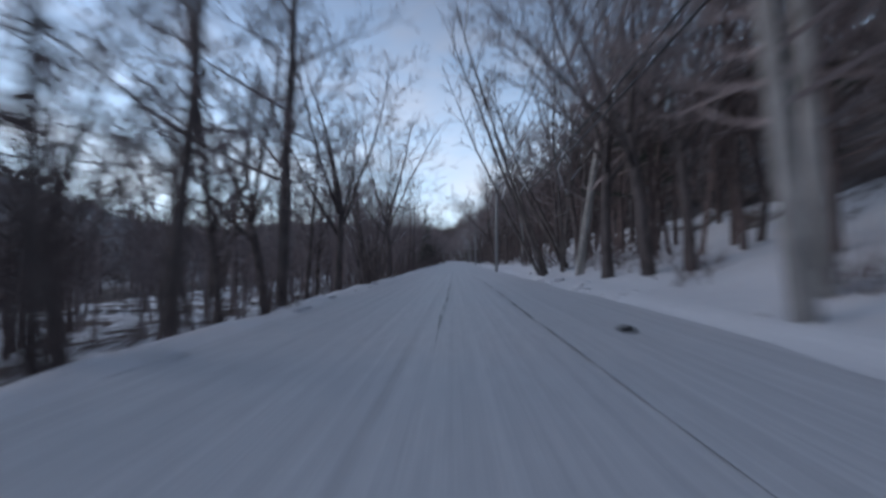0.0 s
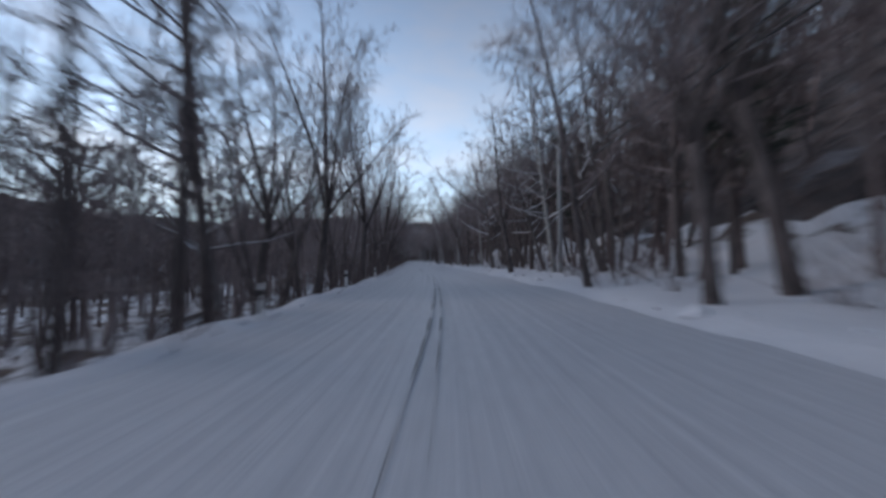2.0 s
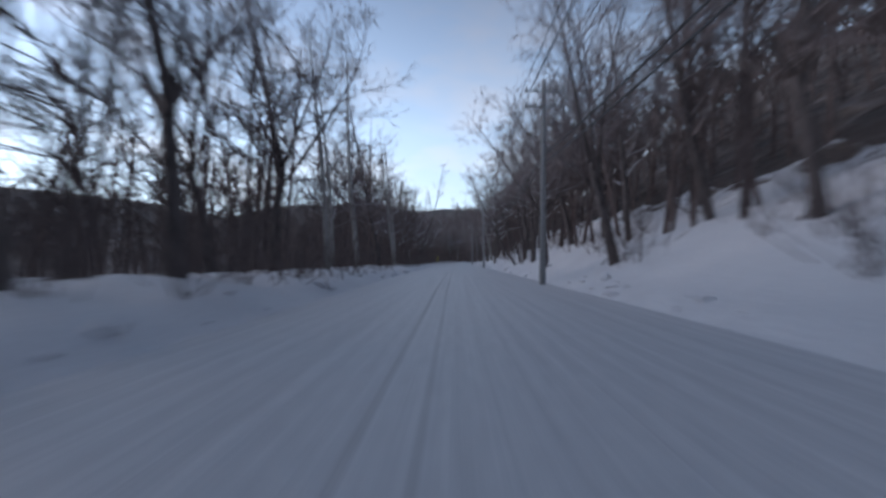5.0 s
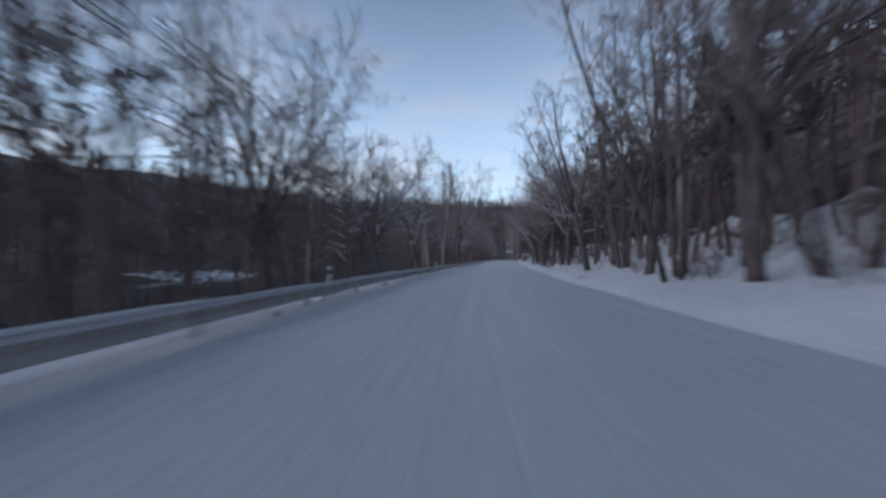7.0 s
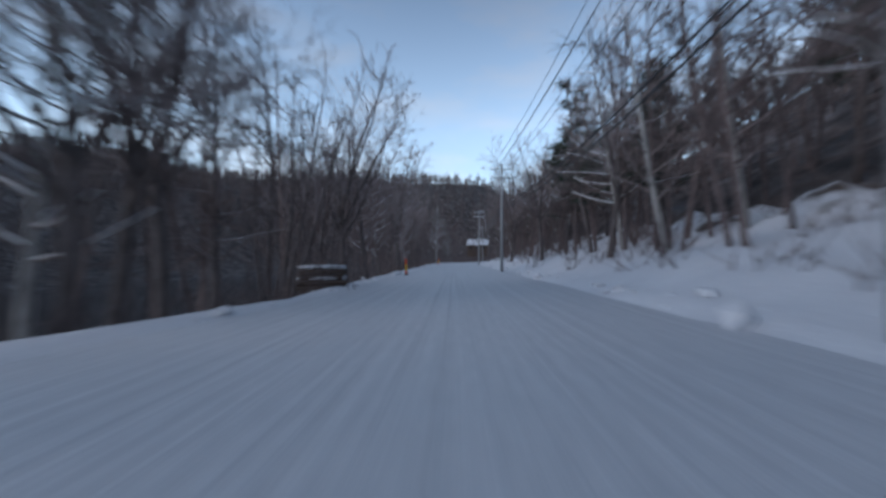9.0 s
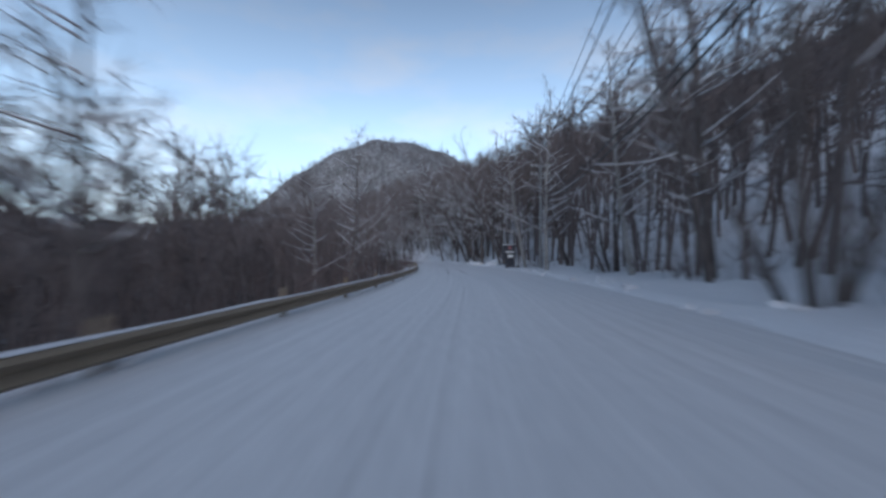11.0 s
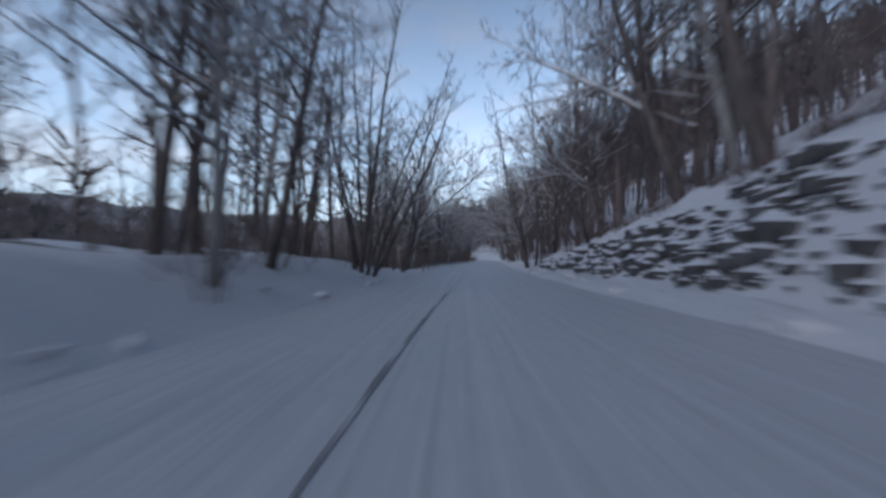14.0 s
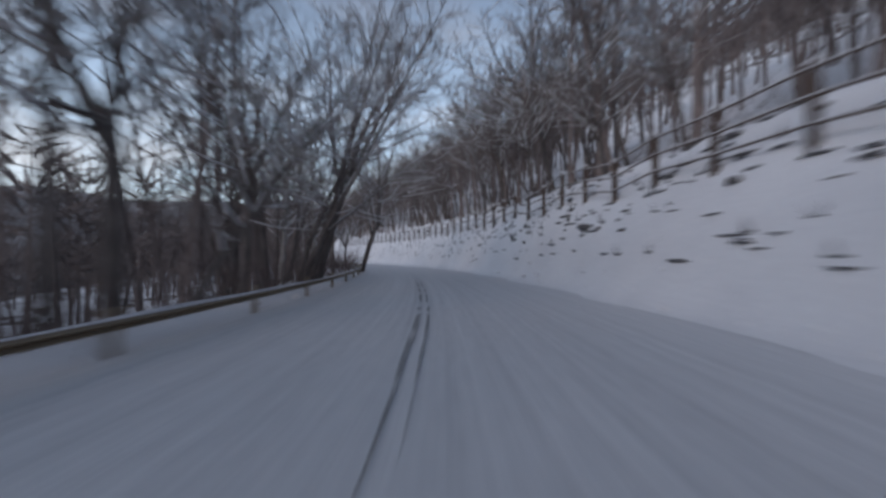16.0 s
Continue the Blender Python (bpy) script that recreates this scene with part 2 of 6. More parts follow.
class Stock:
    """Collects corners and triangles."""

    def __init__(self):
        self.v, self.t, self.n = [], [], 0

    def add(self, v, t):
        v, t = np.asarray(v, dtype=float).reshape(-1, 3), np.asarray(t, dtype=int).reshape(-1, 3)
        self.v.append(v)
        self.t.append(t + self.n)
        self.n += len(v)

    def tube(self, pts, radii, sides):
        pts = [Vector(p) for p in pts]
        ring = []
        for i, p in enumerate(pts):
            a = pts[min(i + 1, len(pts) - 1)] - pts[max(i - 1, 0)]
            u = a.orthogonal().normalized()
            w = a.cross(u).normalized()
            for j in range(sides):
                g = 2 * math.pi * j / sides
                ring.append(p + (u * math.cos(g) + w * math.sin(g)) * radii[i])
        tri = []
        for i in range(len(pts) - 1):
            for j in range(sides):
                a, b = i * sides + j, i * sides + (j + 1) % sides
                tri += [(a, b, b + sides), (a, b + sides, a + sides)]
        last = (len(pts) - 1) * sides
        for j in range(1, sides - 1):
            tri.append((last, last + j, last + j + 1))
            tri.append((0, j + 1, j))
        self.add(ring, tri)

    def spikes(self, base, tip, radius):
        """Tapered twigs from base to tip."""
        base, tip = np.asarray(base, float), np.asarray(tip, float)
        n = len(base)
        if n == 0:
            return
        d = tip - base
        d /= np.linalg.norm(d, axis=1, keepdims=True) + 1e-9
        ref = np.where(np.abs(d[:, 2:3]) > 0.9, (1.0, 0, 0), (0, 0, 1.0))
        u = np.cross(d, ref)
        u /= np.linalg.norm(u, axis=1, keepdims=True) + 1e-9
        w = np.cross(d, u)
        r = np.broadcast_to(np.asarray(radius, float), (n,))[:, None]
        v = np.empty((n, 4, 3))
        for j in range(3):
            g = 2 * math.pi * j / 3 + 0.5
            v[:, j] = base + (u * math.cos(g) + w * math.sin(g)) * r
        v[:, 3] = tip
        f = np.array([(0, 1, 3), (1, 2, 3), (2, 0, 3)])
        t = (np.arange(n)[:, None, None] * 4 + f[None]).reshape(-1, 3)
        self.add(v.reshape(-1, 3), t)

    def box(self, c, size, rz=0.0, rx=0.0):
        x, y, z = (a / 2 for a in size)
        v = np.array([(i * x, j * y, k * z) for k in (-1, 1) for j in (-1, 1) for i in (-1, 1)])
        m = np.array(Euler((rx, 0, rz)).to_matrix())
        v = v @ m.T + np.asarray(c, float)
        self.add(v, [(0, 2, 3), (0, 3, 1), (4, 5, 7), (4, 7, 6), (0, 1, 5), (0, 5, 4), (2, 6, 7), (2, 7, 3), (0, 4, 6), (0, 6, 2), (1, 3, 7), (1, 7, 5)])

    def get(self):
        return np.concatenate(self.v), np.concatenate(self.t)

    def mesh(self, name, mat, smooth=False):
        v, t = self.get()
        return mesh_np(name, v, t, [mat], smooth=smooth)


def part(name, me, parent, label=""):
    ob = new(name, me)
    ob.parent = parent
    return tagged(ob, label)


def place(s, lat, z=None, rz=0.0, lean=0.0, scale=1.0):
    """A pose s metres along the road, lat to its right, on the ground unless z is given; rz turns from the road's heading, lean tips to the left."""
    x, y = (float(a) for a in road_xy(s, lat))
    if z is None:
        z = float(ground_z(np.array([s]), np.array([lat]))[0])
    h = heading(s)
    m = Matrix.Translation((x * K, y * K, z * K)) @ Matrix.Rotation(h, 4, "Z") @ Matrix.Rotation(-lean, 4, "Y") @ Matrix.Rotation(rz, 4, "Z")
    return m @ Matrix.Scale(scale, 4) if scale != 1.0 else m


# ---- ground: heights across the road, station by station ----
# s, right edge, heights 1.5, 4 and 9 m beyond it, rise of the slope further out
# first straight
RIGHT = (
    (-120, 4.7, 0.35, 1.1, 2.2, 0.66), (20, 4.7, 0.35, 1.1, 2.2, 0.66), (100, 4.7, 0.35, 0.9, 1.8, 0.66), (140, 4.6, 0.3, 0.4, 1.2, 0.66),
    (290, 4.7, 0.3, 0.5, 1.4, 0.66), (335, 4.8, 0.4, 1.2, 3, 0.5), (362, 4.8, 0.6, 2.2, 4.4, 0.45), (400, 4.8, 0.6, 2, 4.4, 0.5),)
# right-hand bend and the houses
RIGHT += (
    (560, 4.8, 0.6, 2, 4, 0.66), (590, 4.8, 1, 3, 5, 0.66), (615, 4.8, 0.8, 2.4, 4, 0.66), (645, 4.8, 0.4, 0.8, 2.2, 0.56),
    (690, 4.8, 0.3, 0.4, 1.5, 0.56), (735, 4.9, 0.3, 0.8, 2.6, 0.56), (780, 4.9, 0.4, 1.5, 2.8, 0.56), (880, 4.9, 0.4, 1.2, 2.2, 0.56),
    (970, 4.9, 0.4, 1, 2.5, 0.56),)
# entrance and stone bank
RIGHT += (
    (1015, 5.2, 0.1, 0.15, 0.5, 0.45), (1040, 5.2, 0.15, 0.3, 1, 0.5), (1060, 5.2, 0.5, 1, 3, 0.5), (1092, 5.3, 0.5, 2.4, 6, 0.55),
    (1190, 5.2, 0.5, 2.5, 6.5, 0.55), (1212, 5, 0.4, 4.6, 8, 0.5), (1262, 5, 0.4, 4.8, 8, 0.5), (1296, 4.9, 0.4, 1.8, 4.5, 0.5),)
# last rise
RIGHT += (
    (1315, 4.8, 0.5, 1.5, 3.5, 0.5), (1365, 4.8, 0.6, 2.6, 6, 0.55), (1405, 4.7, 0.6, 2.2, 5, 0.55), (1417, 4.7, 0.7, 1.5, 3.6, 0.55),
    (1425, 4.7, 0.9, 1.9, 3.6, 0.55), (1436, 4.7, 1.9, 4.2, 5.2, 0.55), (1446, 4.7, 2.2, 4.8, 5.8, 0.55), (1465, 4.7, 2.7, 5.6, 7, 0.55), (1500, 4.7, 2.9, 6, 8, 0.55), (1680, 4.7, 2.9, 6, 8, 0.55),)
# s, left edge, heights 0.8, 3, 8 and 25 m beyond it
# valley side, first half
LEFT = (
    (-120, -3.5, 0.1, -1.1, -2.4, -4.5), (300, -3.5, 0.12, -1, -2, -4.5), (330, -4.1, 0.3, 0.3, 0, -2), (358, -4.4, 0.5, 1.2, 1.4, 0),
    (400, -4.4, 0.5, 1.2, 1.4, 0), (540, -4.2, 0.3, 0.2, -0.5, -3), (600, -4.2, 0.35, 0.3, -0.5, -4), (622, -4.1, 0.05, -0.8, -2.5, -6),
    (748, -4.1, 0.05, -0.8, -2.5, -6),)
# valley side, second half
LEFT += (
    (770, -4.8, 0.15, -0.3, -2.5, -6.5), (812, -5.6, 0.2, -0.3, -2.5, -6.5), (821, -4.3, 0.1, -0.8, -2.8, -6.5), (880, -4.2, 0.1, -0.8, -2.8, -6.5), (915, -4.0, 0.1, -0.1, -0.5, -6), (955, -3.9, 0.1, -0.1, -0.5, -6), (990, -3.8, 0.1, -0.8, -2.5, -6), (1030, -3.7, 0.04, -0.8, -2.5, -6),
    (1190, -3.7, 0.04, -0.8, -2.5, -6), (1206, -4, 0.4, 1.3, 1.6, -1), (1280, -4, 0.4, 1.3, 1.6, -1), (1298, -4.1, 0.2, -0.1, -1.2, -5),
    (1680, -4.1, 0.1, -0.3, -1.8, -5),)
RIGHT_A, LEFT_A = np.array(RIGHT, float), np.array(LEFT, float)


def edge_right(s):
    return np.interp(s, RIGHT_A[:, 0], RIGHT_A[:, 1])


def edge_left(s):
    return np.interp(s, LEFT_A[:, 0], LEFT_A[:, 1])


WAVE_SETS = {}


def waves(x, y, size, seed):
    """Smooth unevenness between -1 and 1."""
    if (size, seed) not in WAVE_SETS:
        r = np.random.RandomState(seed)
        rows_of = []
        for i in range(5):
            a, p = r.uniform(0, 2 * math.pi, 2)
            k = 2 * math.pi / size * r.uniform(0.6, 2.0)
            rows_of.append((math.cos(a) * k, math.sin(a) * k, p))
        WAVE_SETS[size, seed] = rows_of
    out = np.zeros_like(x, dtype=float)
    for kx, ky, p in WAVE_SETS[size, seed]:
        out += np.sin(x * kx + y * ky + p)
    return out / 3.0


def ground_z(s, lat):
    s, lat = np.asarray(s, float), np.asarray(lat, float)
    rt = [np.interp(s, RIGHT_A[:, 0], RIGHT_A[:, i]) for i in range(6)]
    lt = [np.interp(s, LEFT_A[:, 0], LEFT_A[:, i]) for i in range(6)]
    a = lat - rt[1] - 0.14 * waves(s, s * 0, 8.0, 61) - 0.05 * waves(s, s * 0, 3.5, 62)
    xs = np.array([0.0, 0.5, 1.5, 4.0, 9.0, 100.0])
    hs = [np.zeros_like(s), 0.25 * np.minimum(rt[2], 0.8) + 0.12, rt[2], rt[3], rt[4], rt[4] + 91 * rt[5]]
    zr = np.zeros_like(s)
    for i in range(5):
        f = np.clip((a - xs[i]) / (xs[i + 1] - xs[i]), 0, 1)
        zr = zr + f * (hs[i + 1] - hs[i])
    b = lt[1] - lat - 0.12 * waves(s, s * 0, 8.0, 63) - 0.05 * waves(s, s * 0, 3.5, 64)
    xs = np.array([0.0, 0.8, 3.0, 8.0, 25.0, 90.0])
    hs = [np.zeros_like(s), lt[2], lt[3], lt[4], lt[5], lt[5] - 2.0]
    zl = np.zeros_like(s)
    for i in range(5):
        f = np.clip((b - xs[i]) / (xs[i + 1] - xs[i]), 0, 1)
        zl = zl + f * (hs[i + 1] - hs[i])
    off = np.maximum(a, b)
    rough = np.clip(off / 2.0, 0, 1) * 0.12 + np.clip((off - 3) / 10.0, 0, 1) * 0.3
    return zr + zl + rough * (waves(s, lat, 5.0, 3) + 0.5 * waves(s, lat, 1.7, 4)) - 0.03 * (off < 0)


def strip(name, s0, s1, step, lats, z_of, mats, uv=False, smooth=True, index_of=None):
    s = np.arange(s0, s1 + 0.01, step)
    S, L = np.meshgrid(s, np.arange(len(lats)), indexing="ij")
    lat = lats(S, L) if callable(lats) else np.asarray(lats, float)[L]
    x, y = road_xy(S, lat)
    v = np.stack((x, y, z_of(S, lat)), axis=-1).reshape(-1, 3)
    n, k = S.shape
    i = np.arange(n - 1)[:, None] * k + np.arange(k - 1)[None]
    q = np.stack((i, i + 1, i + k + 1, i + k), axis=-1).reshape(-1, 4)
    index = None if index_of is None else index_of((S[:-1, :-1] + step / 2).ravel(), ((lat[:-1, :-1] + lat[:-1, 1:]) / 2).ravel())
    return mesh_np(name, v, q, mats, index=index, uv=np.stack((lat, S), axis=-1).reshape(-1, 2) if uv else None, smooth=smooth)


STATIONS = (-90, -70, -52, -38, -29, -23, -18, -14.5, -12, -10.5, -9.3, -8.3, -7.5, -6.8, -6.2, -5.6, -5.0, -4.5, -4.0, -3.6, -3.2, -2.8, 0,
            3.5, 4.2, 4.7, 5.0, 5.3, 5.7, 6.1, 6.6, 7.2, 7.8, 8.4, 9.0, 9.7, 10.5, 11.5, 12.5, 13.5, 15, 17, 20, 24, 30, 40, 52, 66, 80, 100)
ground = tagged(new("ground", strip("ground", START, END, 1.5, STATIONS, ground_z, [SNOW, FLOOR, SLOPE],
                index_of=lambda s, l: np.where((l > np.where(s > 985, 101, 18)) | (l < np.where((s > 1000) & (s < 1205), -12, np.where((s > 560) & (s < 1205), -22, -60))), 2, np.where((l < np.where(s < 310, -5.2, -8)) | (l > np.where(s > 985, 50, 15)), 1, 0)))),
                "snow-covered verges and wooded slopes beside the road", "ground", kind="structure")


def road_lats(S, L):
    f = L / 12.0
    return edge_left(S) - 0.35 + (edge_right(S) - edge_left(S) + 0.7) * f


def build_road():
    s = np.arange(START, END + 0.01, 3.0)
    S, L = np.meshgrid(s, np.arange(13), indexing="ij")
    lat = road_lats(S, L)
    x, y = road_xy(S, lat)
    z = 0.012 + 0.012 * waves(S, lat * 6, 14.0, 9)
    n, k = S.shape
    i = np.arange(n - 1)[:, None] * k + np.arange(k - 1)[None]
    q = np.stack((i, i + 1, i + k + 1, i + k), axis=-1).reshape(-1, 4)
    me = mesh_np("road", np.stack((x, y, z), axis=-1).reshape(-1, 3), q, [ROAD], uv=np.stack((lat, S), axis=-1).reshape(-1, 2), smooth=True)
    return tagged(new("road", me), "packed snow on a two-lane forest road with worn wheel ruts", "road", kind="structure")


road = build_road()


def wheel_track(s0, s1, lat0, lat1, width, seed):
    """A rut worn down to dark slush: a ragged strip that thins out at both ends."""
    s0 -= 2.5
    s = np.arange(s0, s1 + 0.01, 0.3)
    f = (s - s0) / (s1 - s0)
    mid = lat0 + (lat1 - lat0) * f + 0.02 * waves(s, s * 0, 9.0, seed)
    half = width / 2 * np.clip(np.sin(math.pi * np.clip(f, 0.02, 0.98)) * 1.6, 0.1, 1.0)
    edge = [mid - half * (1 + 0.35 * waves(s, s * 0, 1.9, seed + 1)), mid, mid + half * (1 + 0.35 * waves(s, s * 0, 1.5, seed + 2))]
    v = []
    for e in edge:
        x, y = road_xy(s, e)
        v.append(np.stack((x, y, 0.03 + 0.012 * waves(s, e * 6, 14.0, 9)), axis=-1))
    v = np.stack(v, axis=1).reshape(-1, 3)
    i = np.arange(len(s) - 1)[:, None] * 3 + np.arange(2)[None]
    q = np.stack((i, i + 1, i + 4, i + 3), axis=-1).reshape(-1, 4)
    part("wheel_track", mesh_np("wheel_track", v, q, [SLUSH]), road, "dark slush in a worn wheel rut")


for i, row in enumerate((
        (4, 26, 1.65, 1.6, 0.07), (8, 22, -0.3, -0.2, 0.06), (139, 152, -0.45, -0.4, 0.05), (184, 208, -0.4, -0.35, 0.07), (185, 204, -0.14, -0.2, 0.05), (219, 244, -0.75, -0.7, 0.08),
        (222, 240, 1.5, 1.5, 0.05), (327, 344, -1.6, -1.3, 0.09), (328, 336, -0.42, -0.35, 0.16), (363, 384, -0.95, -0.6, 0.09), (678, 686, 0.5, 0.4, 0.07), (723, 748, 0.12, 0.0, 0.06),
        (1019, 1034, -1.1, -0.8, 0.1), (1019, 1031, 0.26, 0.2, 0.11), (1039, 1058, -0.6, -0.5, 0.06), (1039, 1060, -0.22, -0.1, 0.07), (1040, 1056, 0.1, 0.2, 0.05), (1100, 1120, -0.55, -0.4, 0.08),
        (1100, 1120, 0.36, 0.5, 0.07), (1128, 1146, -0.28, -0.3, 0.1), (1129, 1142, -0.1, -0.12, 0.07), (1156, 1172, -0.36, -0.3, 0.06), (1156, 1174, 0.0, 0.05, 0.06), (1174, 1192, -0.42, -0.2, 0.06),
        (1263, 1276, -0.9, -0.4, 0.06), (1444, 1462, -0.5, -0.6, 0.09), (1445, 1462, -0.3, -0.4, 0.06))):
    wheel_track(*row, 31 + 3 * i)


def build_hills():
    """Wooded hills and the valley floor, out to the horizon, following the line of the road."""
    gx = np.concatenate((np.linspace(-3500, -700, 15)[:-1], np.arange(-700, 900, 14.0), np.linspace(900, 3500, 14)))
    gy = np.concatenate((np.linspace(-2500, -350, 12)[:-1], np.arange(-350, 1900, 14.0), np.linspace(1900, 4200, 30)))
    X, Y = np.meshgrid(gx, gy, indexing="ij")
    best = np.full(X.shape, 1e18)
    side = np.zeros(X.shape)
    along = np.zeros(X.shape)
    for j in range(0, len(ST), 6):
        dx, dy = X - PX[j], Y - PY[j]
        d = dx * dx + dy * dy
        near = d < best
        best = np.where(near, d, best)
        side = np.where(near, dx * math.cos(HEAD[j]) + dy * math.sin(HEAD[j]), side)
        along = np.where(near, ST[j], along)
    d = np.sqrt(best)
    lump = waves(X, Y, 260.0, 21) + 0.6 * waves(X, Y, 90.0, 22)
    zr = np.interp(d, (0, 60, 100, 150, 260, 500, 1500, 4000), (-10, 8, 38, 48, 62, 70, 60, 10))
    zl = np.interp(d, (0, 60, 130, 200, 320, 500, 1500, 4000), (-10, -9, -6, 20, 70, 115, 110, 20))
    zl = np.where(zl > 0, zl * np.interp(along, (300, 480, 680, 1200), (0.9, 0.75, 0.5, 0.75)), zl)
    ridge = np.interp(d, (0, 60, 110, 200, 320, 600, 1500, 4000), (-10, -9, 0, 56, 92, 140, 130, 20))
    ridge = np.where(ridge > 0, ridge * np.interp(along, (780, 880, 955, 1003), (0.6, 0.8, 0.8, 0.75)), ridge)
    zl = zl + (ridge - zl) * np.interp(along, (700, 780, 1180, 1215), (0, 1, 1, 0))
    zr = np.where(zr > 0, zr * np.where(along < 1000, np.interp(d, (150, 260), (1.35, 1.0)), np.where(d > 110, np.interp(along, (1000, 1060, 1300, 1360), (1.0, 1.5, 1.5, 1.0)), 1.0)), zr)
    z = np.where(side > 0, zr, zl) + lump * np.interp(d, (0, 110, 200), (0, 0, 7.0))
    # a lone summit beyond the second bend
    h0 = heading(1035) + radians(3.0)
    sx, sy = road_xy(1035, 0.0)
    sx, sy = sx - math.sin(h0) * 820, sy + math.cos(h0) * 820
    far = np.hypot(X - sx, Y - sy)
    z = np.maximum(z, (262 * np.exp(-(far / 330.0) ** 2) + lump * 8) * np.clip((d - 130) / 160, 0, 1) - 12)
    # the long level ridge that closes the valley ahead of the straight by the river
    rx, ry = road_xy(720, 0.0)
    rh = heading(720)
    ahead = -(X - rx) * math.sin(rh) + (Y - ry) * math.cos(rh)
    over = -(X - rx) * math.cos(rh) - (Y - ry) * math.sin(rh)
    reach, bearing = np.hypot(ahead, over), np.degrees(np.arctan2(over, ahead))
    crest = np.interp(bearing, (-20, -7, 0, 15, 45, 75), (0, 92, 95, 95, 92, 34)) * np.exp(-((reach - 520) / 150.0) ** 2)
    z = np.maximum(z, (crest + lump * 4) * np.clip((d - 70) / 110, 0, 1) - 12)
    n, k = X.shape
    i = np.arange(n - 1)[:, None] * k + np.arange(k - 1)[None]
    q = np.stack((i, i + k, i + k + 1, i + 1), axis=-1).reshape(-1, 4)
    # hillsides that take the paler tones with snow and painted haze
    snowy = ((along < 470) & (side < 0)) | ((along > 1130) & ~((reach < 780) & (bearing > -16)))
    me = mesh_np("hills", np.stack((X, Y, z), axis=-1).reshape(-1, 3), q, [SLOPE, HAZY_SNOW_SLOPE], index=snowy[:-1, :-1].ravel().astype(int), smooth=True)
    return tagged(new("hills", me), "far hills covered with bare winter woods", "hill", kind="structure"), (gx, gy, z, d)


hills, HILL = build_hills()


def water_material():
    m, nt, b = material("dark_water")
    ripple = noise_of(nt, 0.8, 5.0, (1, 0.4, 1))
    nt.links.new(ramp(nt, ripple, (0.3, (0.012, 0.014, 0.016)), (0.7, (0.03, 0.034, 0.038))), b.inputs["Base Color"])
    b.inputs["Roughness"].default_value = 0.06
    bump(nt, b, ripple, 0.15, 0.02)
    return m


river = tagged(new("water", strip("water", 600, 1010, 4.0, (-96, -80, -60, -40, -28, -18, -13), lambda s, l: np.full_like(s, -4.9), [water_material()])),
               "dark slow river below the road", "river", kind="structure")
far_bank = tagged(new("far_bank", strip("far_bank", 725, 975, 1.5, (-104, -99, -95, -92, -90, -88, -86),
                  lambda s, l: np.interp(-l, (86, 88, 95, 104), (-5.4, -4.8, -3.6, -3.0)) + 0.6 * waves(s, l, 7.0, 51), [FLOOR])),
                  "snowy far bank of the river", "bank", kind="structure")


# ---- trees ----
def rand_dir(r, axis, spread):
    """A direction about spread radians off the axis."""
    axis = Vector(axis).normalized()
    u = axis.orthogonal().normalized()
    w = axis.cross(u)
    g = r.uniform(0, 2 * math.pi)
    return (axis * math.cos(spread) + (u * math.cos(g) + w * math.sin(g)) * math.sin(spread)).normalized()


def limb_points(r, p, d, length, n, wob, rise):
    """A crooked limb: points from p along d, bending by wob and lifting by rise."""
    pts = [Vector(p)]
    d = Vector(d).normalized()
    for i in range(n):
        d = (d + Vector((r.uniform(-wob, wob), r.uniform(-wob, wob), r.uniform(-wob, wob) + rise))).normalized()
        pts.append(pts[-1] + d * (length / n))
    return pts


def along(pts, f):
    f = f * (len(pts) - 1)
    i = min(int(f), len(pts) - 2)
    return pts[i].lerp(pts[i + 1], f - i), (pts[i + 1] - pts[i]).normalized()


def twig_cloud(r, twigs, pts, length, count, spread, radius, sub):
    """Twigs along a branch, and finer twigs off those."""
    base, tip = [], []
    for i in range(count):
        f = r.uniform(0.25, 1.0)
        p, d = along(pts, f)
        t = rand_dir(r, d, r.uniform(0.4, spread))
        t = (t + Vector((0, 0, 0.12))).normalized()
        ln = length * r.uniform(0.5, 1.1) * (1.15 - 0.5 * f)
        base.append(p)
        tip.append(p + t * ln)
        for j in range(sub):
            g = r.uniform(0.25, 0.9)
            q = p + t * ln * g
            base.append(q)
            tip.append(q + rand_dir(r, t, r.uniform(0.4, 0.9)) * ln * r.uniform(0.3, 0.6))
    twigs.spikes([tuple(b) for b in base], [tuple(b) for b in tip], radius)


def lay_snow(snow, pts, radii):
    """Snow along the upper side of those stretches of a limb that lie flat enough to hold it."""
    run = []
    for i in range(len(pts) - 1):
        d = (pts[i + 1] - pts[i]).normalized()
        if math.hypot(d.x, d.y) > 0.5:
            run = run or [i]
            run.append(i + 1)
        if run and (math.hypot(d.x, d.y) <= 0.5 or i == len(pts) - 2):
            snow.tube([pts[j] + Vector((0, 0, radii[j] * 0.8 + 0.008)) for j in run], [radii[j] * 0.75 + 0.014 for j in run], 3)
            run = []


